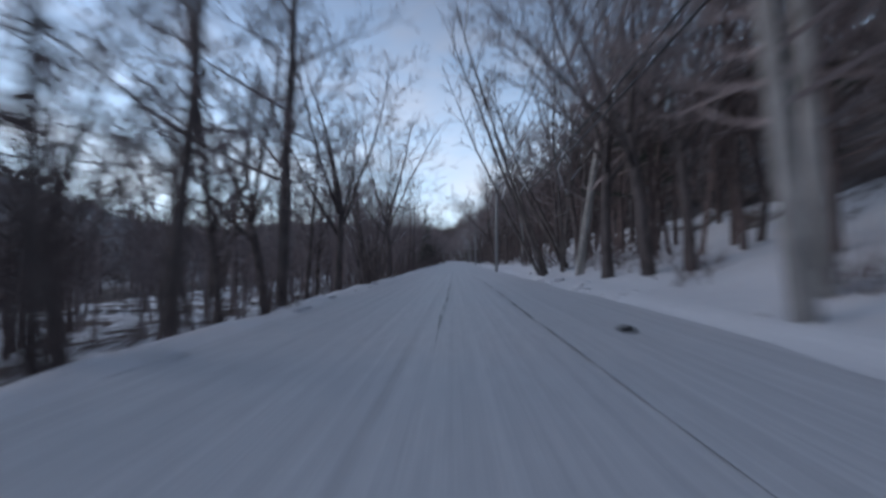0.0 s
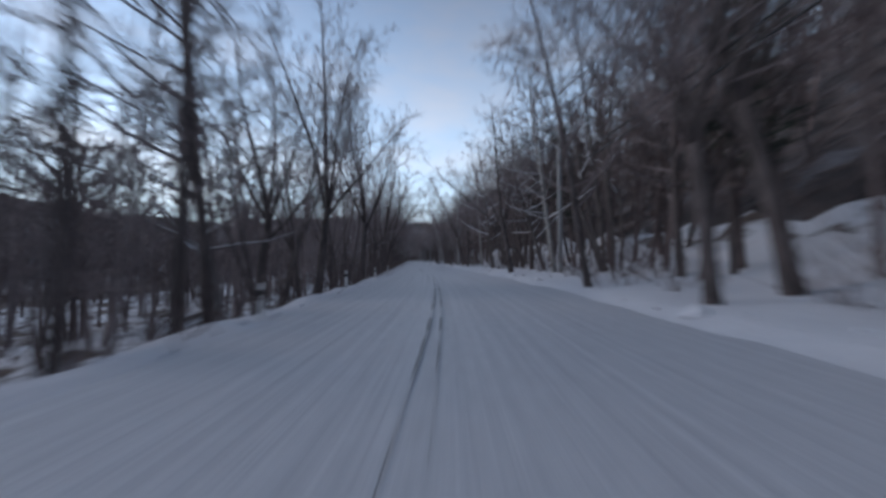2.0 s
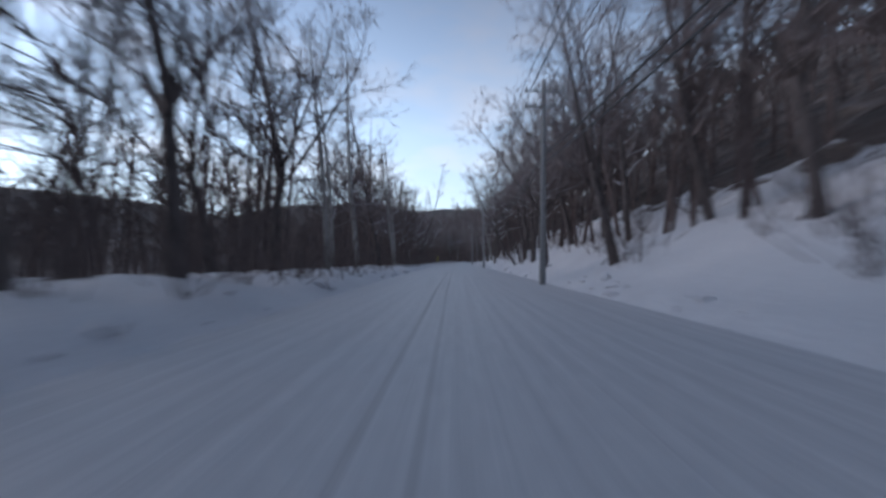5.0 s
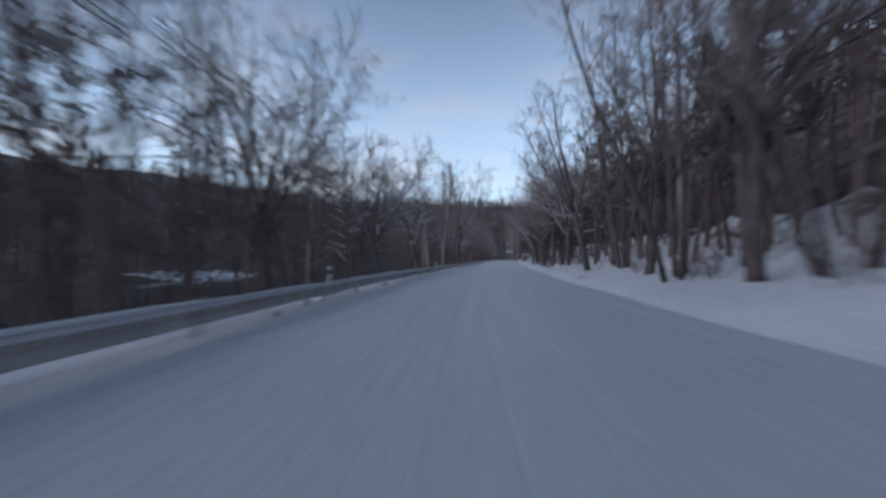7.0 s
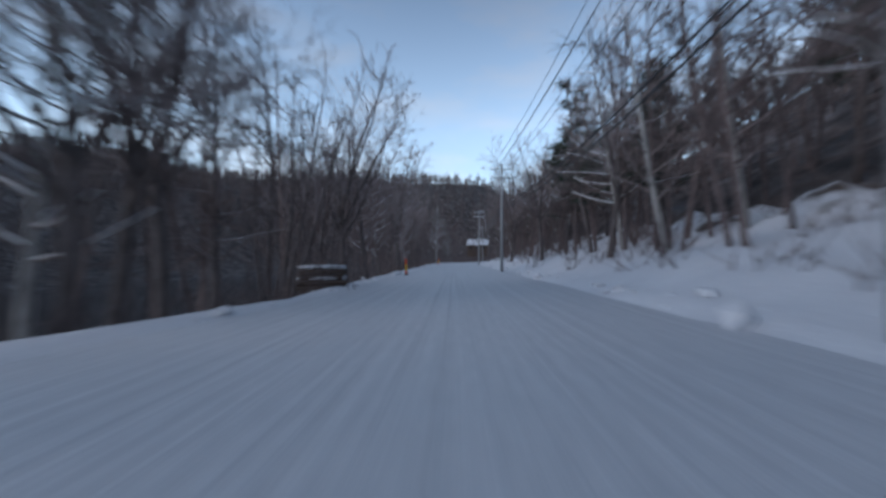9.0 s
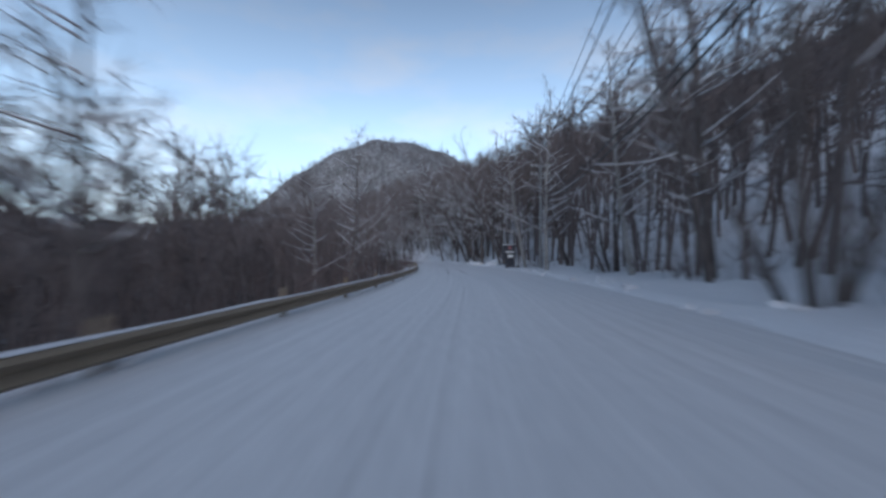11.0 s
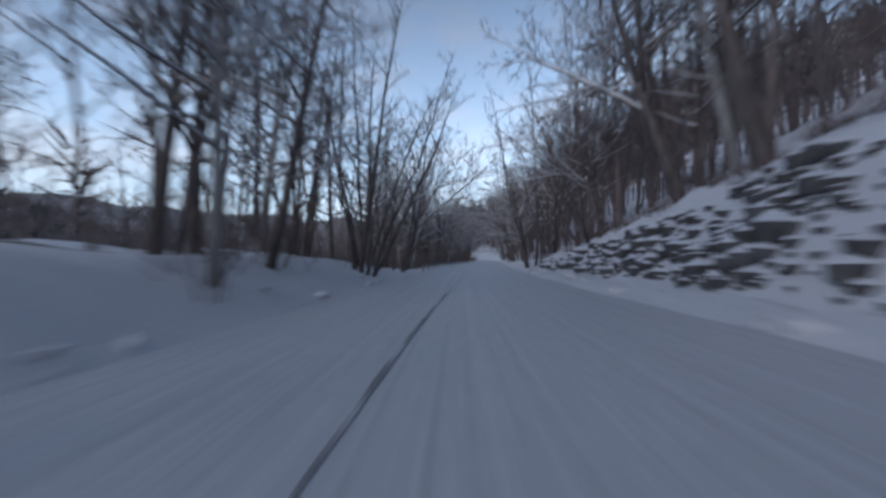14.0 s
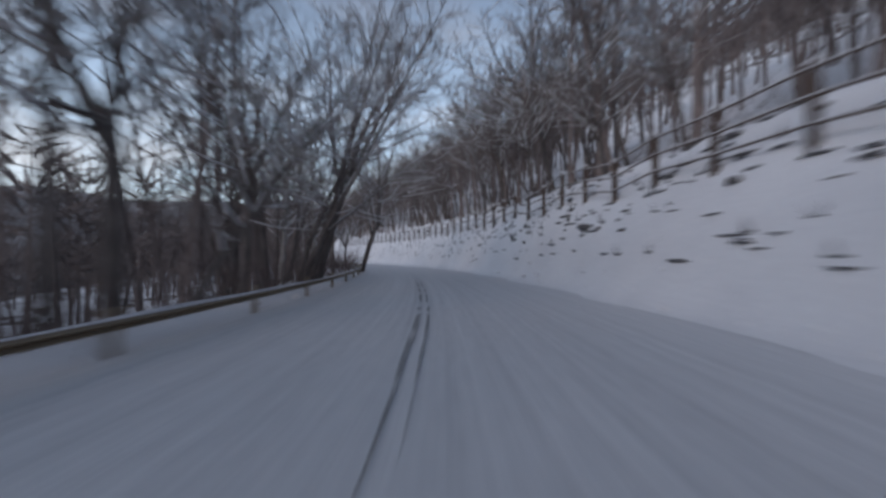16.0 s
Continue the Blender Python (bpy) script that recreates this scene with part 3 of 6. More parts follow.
def grow(seed, style, height):
    """Trunk with its limbs, the crown's twigs and the snow that lies on them, of a bare tree that stands at the origin."""
    r = random.Random(seed)
    wood, twigs, snow = Stock(), Stock(), Stock()
    tr = height * r.uniform(0.0095, 0.0125)
    if style == "broad":
        trunk = limb_points(r, (0, 0, -0.4), (r.uniform(-.06, .06), r.uniform(-.06, .06), 1), height * 0.34, 4, 0.05, 0.05)
        wood.tube(trunk, [tr * 1.7, tr * 1.3, tr * 1.2, tr * 1.1, tr], 7)
        mains = []
        for i in range(r.randint(4, 6)):
            p, d = along(trunk, r.uniform(0.7, 1.0))
            a = 2 * math.pi * (i + r.random() * 0.6) / 5
            out = r.uniform(0.35, 0.85)
            mains.append((p, Vector((math.cos(a) * out, math.sin(a) * out, 1.0)), height * r.uniform(0.5, 0.68), tr * r.uniform(0.5, 0.75)))
        mains.append((trunk[-1], Vector((r.uniform(-.15, .15), r.uniform(-.15, .15), 1)), height * 0.64, tr * 0.8))
    elif style == "multi":
        mains = []
        for i in range(r.randint(4, 6)):
            a = 2 * math.pi * (i + r.random()) / 5
            out = r.uniform(0.08, 0.3)
            mains.append((Vector((math.cos(a) * 0.3, math.sin(a) * 0.3, -0.4)), Vector((math.cos(a) * out, math.sin(a) * out, 1.0)), height * r.uniform(0.75, 1.0), tr * r.uniform(0.6, 0.85)))
    else:
        mains = [(Vector((0, 0, -0.4)), Vector((r.uniform(-.05, .05), r.uniform(-.05, .05), 1)), height * 1.02, tr * 1.25)]
    for p, d, ln, rad in mains:
        n = 6
        wob = 0.05 if style == "tall" else 0.12
        pts = limb_points(r, p, d, ln, n, wob, 0.03)
        wood.tube(pts, [rad * (1.0 - 0.88 * i / n) for i in range(n + 1)], 6 if style == "tall" else 5)
        lay_snow(snow, pts, [rad * (1.0 - 0.88 * i / n) for i in range(n + 1)])
        if style == "tall":
            count, lo, span, off, lift = 30, 0.22, height * 0.26, (1.0, 1.5), 0.1
        elif style == "multi":
            count, lo, span, off, lift = 8, 0.35, height * 0.2, (0.5, 0.9), 0.06
        else:
            count, lo, span, off, lift = 17, 0.16, height * 0.28, (0.5, 1.2), 0.05
        for i in range(count):
            f = lo + (0.97 - lo) * (i + r.random()) / count
            q, e = along(pts, f)
            b = rand_dir(r, e, r.uniform(*off))
            bl = span * (1.15 - 0.75 * f) * r.uniform(0.6, 1.15)
            br = max(0.012, rad * (1 - 0.88 * f) * 0.42)
            bp = limb_points(r, q, b, bl, 3, 0.2, lift)
            twigs.tube(bp, [br, br * 0.75, br * 0.5, br * 0.15], 3)
            lay_snow(snow, bp, [br, br * 0.75, br * 0.5, br * 0.15])
            twig_cloud(r, twigs, bp, bl * 0.5, 11 if style == "broad" else 8, 1.15, 0.009 * (height / 11), 2)
        twig_cloud(r, twigs, pts[3:], ln * 0.16, 12, 0.9, 0.0115 * (height / 11), 2)
    return wood, twigs, snow


def grow_spruce(seed, height):
    """Conifer: a straight stem with whorls of drooping, needled branches."""
    r = random.Random(seed)
    wood, green = Stock(), Stock()
    wood.tube([(0, 0, -0.4), (0, 0, height * 0.5), (0, 0, height)], [height * 0.014, height * 0.009, 0.02], 6)
    base, tip = [], []
    levels = int(height * 2.2)
    for i in range(levels):
        f = 0.12 + 0.87 * i / levels
        reach = height * 0.24 * (1.03 - f) ** 0.85
        for j in range(7):
            a = r.uniform(0, 2 * math.pi)
            ln = reach * r.uniform(0.7, 1.1)
            p = Vector((0, 0, f * height))
            e = p + Vector((math.cos(a), math.sin(a), r.uniform(-0.45, -0.1))) * ln
            base.append(tuple(p))
            tip.append(tuple(e))
            for k in range(9):
                g = 0.2 + 0.8 * k / 9
                q = p.lerp(e, g)
                d = (e - p).normalized()
                sd = d.cross(Vector((0, 0, 1))) * r.choice((-1, 1))
                base.append(tuple(q))
                tip.append(tuple(q + (d * 0.5 + sd * r.uniform(0.3, 0.8) + Vector((0, 0, r.uniform(-0.7, 0.1)))) * ln * 0.3))
    green.spikes(base, tip, 0.05)
    return wood, green, None


def grow_pine(seed, height):
    """Pine: a crooked stem with level boughs, each carrying tufts of long needles on its outer half."""
    r = random.Random(seed)
    wood, green = Stock(), Stock()
    trunk = limb_points(r, (0, 0, -0.4), (r.uniform(-.08, .08), r.uniform(-.08, .08), 1), height * 1.02, 6, 0.09, 0.05)
    wood.tube(trunk, [height * 0.013 * (1 - 0.13 * i) for i in range(7)], 7)
    base, tip = [], []
    for i in range(22):
        f = 0.3 + 0.68 * (i + r.random()) / 22
        p, d = along(trunk, f)
        a = r.uniform(0, 2 * math.pi)
        ln = height * 0.27 * (1.12 - f) ** 0.6 * r.uniform(0.6, 1.1)
        bough = limb_points(r, p, (math.cos(a), math.sin(a), r.uniform(-0.05, 0.45)), ln, 3, 0.22, 0.06)
        wood.tube(bough, [0.055, 0.04, 0.028, 0.012], 3)
        for k in range(6):
            q, e = along(bough, 0.35 + 0.65 * (k + r.random()) / 6)
            q = q + Vector((r.gauss(0, 0.22), r.gauss(0, 0.22), r.gauss(0.05, 0.1)))
            for j in range(13):
                n = Vector((r.gauss(0, 1), r.gauss(0, 1), r.gauss(0.35, 0.55))).normalized()
                base.append(tuple(q))
                tip.append(tuple(q + n * r.uniform(0.35, 0.75)))
    green.spikes(base, tip, 0.035)
    return wood, green, None


LABELS = {
    "broad": ("broad_tree", "bare broad-crowned tree with ascending limbs"),
    "tall": ("tall_tree", "tall bare tree with level side branches"),
    "multi": ("multi_stem_tree", "slender bare tree with several stems"),
    "birch": ("birch", "pale-barked bare birch with thin branches"),
    "pine": ("pine", "dark green pine with level tufted boughs"),
    "spruce": ("spruce", "dark green spruce with drooping branches"),
}
HEIGHTS = {"broad": 12.0, "tall": 13.0, "multi": 11.0, "birch": 13.0, "spruce": 12.0, "pine": 12.0}
TREES = {}
for style, number in (("broad", 3), ("tall", 3), ("multi", 3), ("birch", 3), ("spruce", 2), ("pine", 3)):
    for i in range(number):
        if style == "spruce":
            wood, crown, load = grow_spruce(40 + i, 12.0)
        elif style == "pine":
            wood, crown, load = grow_pine(60 + i, 12.0)
        else:
            wood, crown, load = grow(10 * len(TREES) + 7, "tall" if style == "birch" else style, HEIGHTS[style])
        for snowy in (False, True):
            if style in ("spruce", "pine"):
                mats = (BARK, NEEDLES)
            else:
                mats = (BARK_SNOW, TWIG_SNOW) if snowy else (BARK, TWIG)
            if style == "birch":
                mats = (BIRCH, mats[1])
            TREES[style, i, snowy] = (wood.mesh(style + "_trunk", mats[0], True), crown.mesh(style + "_crown", mats[1]), load.mesh(style + "_snow", SNOW, True) if snowy and load and load.n else None)


def tree(style, variant, s, lat, height, lean=0.0, snowy=False, turn=0.0, tilt=0.0):
    name, label = LABELS[style]
    wood, crown, load = TREES[style, variant % (2 if style == "spruce" else 3), snowy]
    ob = tagged(new(name), label + (", snow on its branches" if snowy else ", standing in roadside snow"), "tree", "trees along the road")
    part("trunk", wood, ob)
    part("crown", crown, ob)
    if load:
        tagged(part("snow_load", load, ob), "snow lying along the limbs", kind="stuff")
    m = place(s, lat, None, 0.0, lean) @ Matrix.Rotation(tilt, 4, "X") @ Matrix.Rotation(turn, 4, "Z")
    ob.matrix_basis = m @ Matrix.Scale(height / HEIGHTS[style], 4)
    return ob


# marked trees: style, variant, s, lat, height, lean to the left in degrees
MARKED = []
MARKED += [
    ("tall", 1, 4.6, -5.0, 15, 0),
    ("birch", 0, 6.5, 5.6, 15, 4),
    ("tall", 0, 7.3, -5.4, 16, 2),
    ("tall", 2, 12.6, -7.5, 14, 2),
    ("tall", 1, 12.7, -5.6, 17, 0),
    ("broad", 2, 14.0, 8.2, 15, 0),
    ("broad", 0, 14.8, 7.2, 17, 0),
    ("broad", 1, 17.3, 6.6, 16, 2),
    ("broad", 2, 19.6, -5.8, 14, 0),
    ("multi", 0, 30.9, -6.2, 11, 0),
    ("broad", 1, 34.0, -5.6, 15, 0),
    ("tall", 0, 51.3, -5.6, 12, 2),
    ("tall", 2, 53.8, -6.0, 12, 2),
    ("broad", 1, 55.0, 7.2, 13, 0),
    ("multi", 1, 59.6, -7.5, 10, 0),
]
MARKED += [
    ("broad", 0, 60.3, 6.6, 14, 0),
    ("broad", 1, 63.7, -6.6, 13, -3),
    ("broad", 2, 76.8, 7.0, 14, 0),
    ("spruce", 0, 88.4, -6.5, 13, 0),
    ("multi", 1, 94.7, -5.2, 13, 0),
    ("broad", 0, 100.3, -5.6, 16, 8),
    ("tall", 1, 104.7, 8.2, 15, 4),
    ("multi", 2, 108.7, -6.6, 14, 0),
    ("broad", 1, 111.8, -5.8, 15, 0),
    ("multi", 0, 121.5, -7.0, 13, 0),
    ("broad", 1, 124.9, 7.2, 10, 0),
    ("multi", 2, 127.3, -5.6, 15, 0),
    ("tall", 2, 140.2, -5.2, 18, 0),
    ("broad", 0, 142.3, 6.6, 13, 4),
    ("birch", 1, 142.4, 5.4, 13, 2),
]
MARKED += [
    ("tall", 0, 144.0, -6.4, 11, -3),
    ("broad", 2, 152.1, -6.6, 9, 0),
    ("tall", 2, 185.1, -5.2, 13, 0),
    ("tall", 1, 187.5, -5.2, 14, 0),
    ("broad", 1, 189.0, 6.0, 12, 4),
    ("tall", 0, 189.4, -5.6, 16, 0),
    ("multi", 2, 193.7, -6.0, 11, 0),
    ("tall", 0, 194.9, 5.4, 14, 16),
    ("broad", 0, 198.3, -5.8, 15, 0),
    ("multi", 1, 206.8, -6.6, 12, 0),
    ("broad", 0, 210.0, 5.8, 14, 6),
    ("broad", 1, 210.3, -5.6, 15, -3),
    ("multi", 0, 218.6, -5.6, 12, -4),
    ("multi", 1, 230.7, -5.8, 15, 0),
    ("broad", 0, 231.3, -7.0, 15, 0),
]
MARKED += [
    ("broad", 0, 231.8, -5.6, 15, -14),
    ("broad", 2, 234.2, -6.4, 15, -4),
    ("tall", 1, 234.9, 6.0, 13, 2),
    ("broad", 1, 236.9, -7.0, 14, 0),
    ("multi", 1, 237.1, -6.6, 13, 0),
    ("broad", 2, 245.0, -6.2, 11, 0),
    ("multi", 0, 252.7, 5.9, 13, 3),
    ("broad", 2, 255.3, -5.4, 15, -3),
    ("tall", 2, 269.1, 6.6, 12, 12),
    ("broad", 2, 270.8, 6.2, 16, 8),
    ("multi", 2, 275.3, -5.4, 14, 0),
    ("multi", 0, 277.0, 6.6, 12, -10),
    ("broad", 1, 277.1, -5.6, 14, 0),
    ("broad", 2, 277.2, -6.5, 14, 0),
    ("birch", 2, 279.0, 6.4, 16, 15),
]
MARKED += [
    ("broad", 1, 279.4, -6.5, 15, 0),
    ("tall", 0, 279.9, -6.0, 15, 0),
    ("broad", 0, 281.6, -6.5, 16, -3),
    ("birch", 1, 282.1, 5.6, 13, 1),
    ("multi", 2, 283.6, -6.0, 12, -6),
    ("multi", 0, 284.9, -7.0, 15, 0),
    ("broad", 1, 288.7, -6.2, 11, -8),
    ("broad", 1, 295.3, -6.0, 16, -4),
    ("broad", 0, 301.3, 6.0, 16, 8),
    ("broad", 0, 304.0, -5.6, 14, -4),
    ("broad", 2, 304.0, 5.8, 14, 5),
    ("birch", 1, 320.8, -5.6, 15, 1),
    ("broad", 2, 323.2, 7.6, 13, 8),
    ("birch", 0, 323.4, -5.4, 12, -24),
    ("tall", 1, 323.6, -6.6, 12, 0),
]
MARKED += [
    ("tall", 2, 327.1, -6.4, 15, -3),
    ("tall", 0, 330.7, 6.2, 12, 5),
    ("multi", 1, 335.7, -7.0, 12, 0),
    ("birch", 2, 339.5, -6.0, 8, -24),
    ("multi", 0, 351.0, -5.4, 15, -6),
    ("broad", 2, 365.8, 5.8, 15, 5),
    ("tall", 2, 366.1, -6.0, 15, -12),
    ("tall", 0, 369.8, -6.2, 16, -10),
    ("broad", 2, 370.5, 9.0, 15, 2),
    ("tall", 2, 370.6, -7.6, 14, -2),
    ("tall", 1, 374.4, 10.0, 15, 0),
    ("tall", 1, 376.6, -6.6, 17, -7),
    ("tall", 0, 380.3, 9.0, 15, 2),
    ("multi", 0, 382.6, -7.0, 13, 0),
    ("multi", 1, 384.5, -6.0, 19, -8),
]
MARKED += [
    ("multi", 2, 385.8, 7.5, 17, 8),
    ("multi", 1, 390.7, -6.6, 13, 0),
    ("multi", 0, 394.0, 7.0, 15, 6),
    ("broad", 0, 396.6, 6.5, 18, 12),
    ("broad", 2, 398.5, -5.5, 19, -12),
    ("multi", 2, 407.1, -6.4, 12, 0),
    ("broad", 1, 407.5, -4.6, 14, -6),
    ("broad", 2, 416.1, 6.4, 19, 12),
    ("broad", 1, 424.6, 6.0, 16, 5),
    ("multi", 0, 438.1, -5.0, 15, -6),
    ("broad", 2, 590.9, -6.2, 12, 0),
    ("broad", 0, 590.9, -7.0, 15, 0),
    ("broad", 1, 593.3, -7.5, 15, 0),
    ("broad", 0, 594.1, -6.2, 12, 3),
    ("multi", 2, 596.2, -9.0, 14, 0),
]
MARKED += [
    ("broad", 1, 596.7, -5.8, 13, -3),
    ("broad", 2, 597.3, -7.5, 15, 0),
    ("broad", 0, 602.5, 9.0, 11, 0),
    ("multi", 2, 603.3, 6.9, 10, -6),
    ("multi", 0, 603.9, -7.0, 10, 0),
    ("broad", 0, 608.5, -7.0, 13, 0),
    ("broad", 2, 612.7, 7.5, 14, 8),
    ("broad", 1, 613.5, -6.5, 13, 0),
    ("broad", 1, 625.1, 6.8, 10, -4),
    ("broad", 1, 636.4, -6.0, 10, 0),
    ("multi", 2, 640.5, -8.0, 11, 0),
    ("broad", 0, 641.2, 7.5, 15, 6),
    ("broad", 2, 643.0, -7.0, 11, 0),
    ("multi", 2, 645.1, 7.2, 15, 4),
    ("broad", 1, 657.8, 7.0, 13, 10),
]
MARKED += [
    ("broad", 0, 678.6, 7.4, 16, 6),
    ("multi", 1, 680.8, -6.0, 15, 0),
    ("tall", 0, 682.0, -6.0, 15, 2),
    ("tall", 2, 683.9, -6.2, 14, 0),
    ("broad", 1, 685.1, 8.0, 14, 0),
    ("tall", 1, 686.5, -6.0, 16, 0),
    ("tall", 0, 687.7, 7.4, 14, 2),
    ("broad", 1, 697.3, -6.2, 20, -2),
    ("broad", 2, 704.0, 8.0, 14, 0),
    ("broad", 0, 717.6, -6.4, 15, 0),
    ("tall", 2, 734.3, 10.5, 13, 0),
    ("multi", 1, 736.8, 10.0, 13, 0),
    ("broad", 2, 736.9, 7.4, 15, 8),
    ("broad", 2, 739.6, -9.5, 15, 0),
    ("broad", 1, 742.1, 9.5, 14, 0),
]
MARKED += [
    ("broad", 0, 744.0, -9.0, 21, 0),
    ("broad", 1, 752.1, -9.0, 19, 0),
    ("broad", 2, 768.1, -8.6, 18, 0),
    ("broad", 2, 773.0, -7.0, 14, 0),
    ("broad", 2, 775.1, 9.2, 15, 2),
    ("tall", 1, 777.1, -8.0, 14, 0),
    ("multi", 1, 779.9, -7.2, 15, 0),
    ("broad", 0, 784.0, 9.2, 16, 0),
    ("broad", 1, 787.5, 6.6, 15, 2),
    ("broad", 2, 793.6, -7.6, 16, 0),
    ("broad", 0, 805.4, -8.4, 13, 0),
    ("broad", 1, 811.2, -7.6, 18, 0),
    ("multi", 1, 817.1, -8.0, 14, 0),
    ("broad", 2, 818.0, -8.0, 14, 0),
    ("broad", 0, 819.6, -8.5, 15, 0),
]
MARKED += [
    ("broad", 1, 821.2, -8.4, 15, 0),
    ("tall", 2, 824.5, -9.0, 14, 0),
    ("multi", 0, 828.0, -8.2, 15, 0),
    ("broad", 0, 833.2, 9.0, 13, 0),
    ("broad", 2, 838.6, -8.0, 18, 0),
    ("broad", 2, 846.4, 8.0, 13, 0),
    ("tall", 0, 847.4, -8.2, 13, 0),
    ("broad", 1, 861.7, -7.4, 18, 0),
    ("broad", 0, 863.3, 7.6, 15, 0),
    ("broad", 0, 887.6, -7.2, 17, 0),
    ("broad", 1, 896.3, 7.4, 16, 0),
    ("broad", 1, 1027.1, -6.5, 7, -4),
    ("broad", 0, 1031.2, -5.6, 6, 10),
    ("broad", 0, 1041.2, -6.5, 5, 0),
    ("broad", 2, 1043.0, -7.0, 5.5, 0),
]
MARKED += [
    ("broad", 1, 1043.5, -8.0, 5.5, 0),
    ("tall", 0, 1044.9, 9.0, 14, 1),
    ("broad", 1, 1045.4, -11.0, 9, 0),
    ("broad", 2, 1046.9, -6.4, 7, 0),
    ("broad", 2, 1047.2, -9.0, 6.5, 0),
    ("tall", 1, 1047.3, 8.0, 15, 2),
    ("tall", 2, 1047.3, 9.5, 15, 0),
    ("broad", 1, 1047.9, -8.0, 7, 0),
    ("broad", 1, 1048.2, 6.5, 15, 3),
    ("broad", 0, 1049.0, -11.0, 10, 0),
    ("broad", 0, 1049.7, -7.0, 6.5, 0),
    ("multi", 2, 1051.2, 6.7, 15, 4),
    ("multi", 0, 1051.7, -11.0, 10, 0),
    ("broad", 1, 1053.7, -7.0, 7.5, 0),
    ("tall", 1, 1056.0, 6.3, 16, 8),
]
MARKED += [
    ("tall", 0, 1064.0, 6.3, 15, 5),
    ("broad", 0, 1075.2, 6.3, 14, 8),
    ("broad", 2, 1085.7, -6.0, 14, 0),
    ("tall", 1, 1086.2, -5.0, 14, 0),
    ("broad", 0, 1087.1, -6.5, 14, 0),
    ("tall", 0, 1090.4, -7.0, 11, 0),
    ("broad", 1, 1092.1, -6.5, 12, 0),
    ("tall", 0, 1092.3, 10.0, 14, 12),
    ("tall", 2, 1093.0, 9.0, 17, 16),
    ("broad", 2, 1099.1, -6.6, 10.5, 0),
    ("multi", 0, 1105.4, 7.0, 17, 8),
    ("broad", 1, 1110.5, 7.0, 18, 10),
    ("broad", 2, 1116.0, 6.6, 18, 10),
    ("tall", 0, 1129.9, -5.3, 12, 0),
    ("tall", 2, 1131.7, -5.6, 12, 0),
]
MARKED += [
    ("tall", 1, 1134.5, -5.6, 12, 0),
    ("tall", 0, 1137.6, 9.0, 14, 9),
    ("tall", 1, 1138.4, 8.0, 13, 15),
    ("tall", 2, 1143.5, 8.0, 13, 14),
    ("broad", 1, 1148.9, -6.0, 8, 0),
    ("tall", 2, 1178.4, -6.4, 13, 0),
    ("broad", 0, 1180.0, -5.8, 12, 0),
    ("tall", 1, 1182.7, 9.0, 15, 12),
    ("tall", 0, 1187.4, 8.4, 14, 12),
    ("spruce", 1, 1193.0, -8.0, 12, 0),
    ("broad", 1, 1193.6, -6.0, 10, 0),
    ("tall", 2, 1196.2, 8.0, 13, 10),
    ("broad", 2, 1198.7, -5.6, 16, -8),
    ("broad", 2, 1212.4, 9.7, 18, 14),
    ("multi", 2, 1214.6, -6.0, 11, 0),
]
MARKED += [
    ("tall", 1, 1220.8, -6.4, 15, -4),
    ("birch", 0, 1223.6, -6.6, 13, -17),
    ("multi", 2, 1225.2, -9.0, 13, 0),
    ("broad", 2, 1227.3, -8.2, 14, 4),
    ("broad", 0, 1227.8, -5.2, 17, -10),
    ("multi", 2, 1236.3, -7.5, 17, -6),
    ("spruce", 0, 1237.1, -9.5, 13, 0),
    ("broad", 1, 1237.4, 9.7, 18, 14),
    ("multi", 0, 1238.6, -6.8, 13, 0),
    ("broad", 2, 1239.8, 9.8, 20, 20),
    ("broad", 1, 1240.3, -6.0, 20, -10),
    ("tall", 1, 1241.4, 11.0, 13, 6),
    ("spruce", 0, 1244.5, -13.0, 12, 0),
    ("multi", 2, 1245.4, -5.0, 19, -12),
    ("multi", 1, 1249.5, -6.2, 13, -4),
]
MARKED += [
    ("multi", 0, 1254.0, 9.9, 18, 12),
    ("broad", 0, 1259.5, -5.2, 20, -14),
    ("birch", 0, 1268.5, -5.4, 14, 0),
    ("tall", 2, 1272.7, -6.2, 15, -16),
    ("broad", 1, 1273.0, -9.0, 13, 0),
    ("broad", 1, 1273.2, 9.8, 20, 16),
    ("broad", 0, 1277.8, 9.6, 19, 16),
    ("tall", 2, 1277.9, 10.5, 14, 4),
    ("multi", 1, 1280.1, -5.0, 14, -10),
    ("tall", 1, 1280.3, -11.0, 12, 0),
    ("multi", 2, 1282.8, -5.6, 16, -4),
    ("broad", 0, 1285.7, 8.8, 13, 10),
    ("multi", 0, 1287.1, 8.6, 11, 10),
    ("multi", 0, 1289.4, -5.0, 12, -4),
    ("broad", 0, 1295.0, -5.4, 16, -8),
]
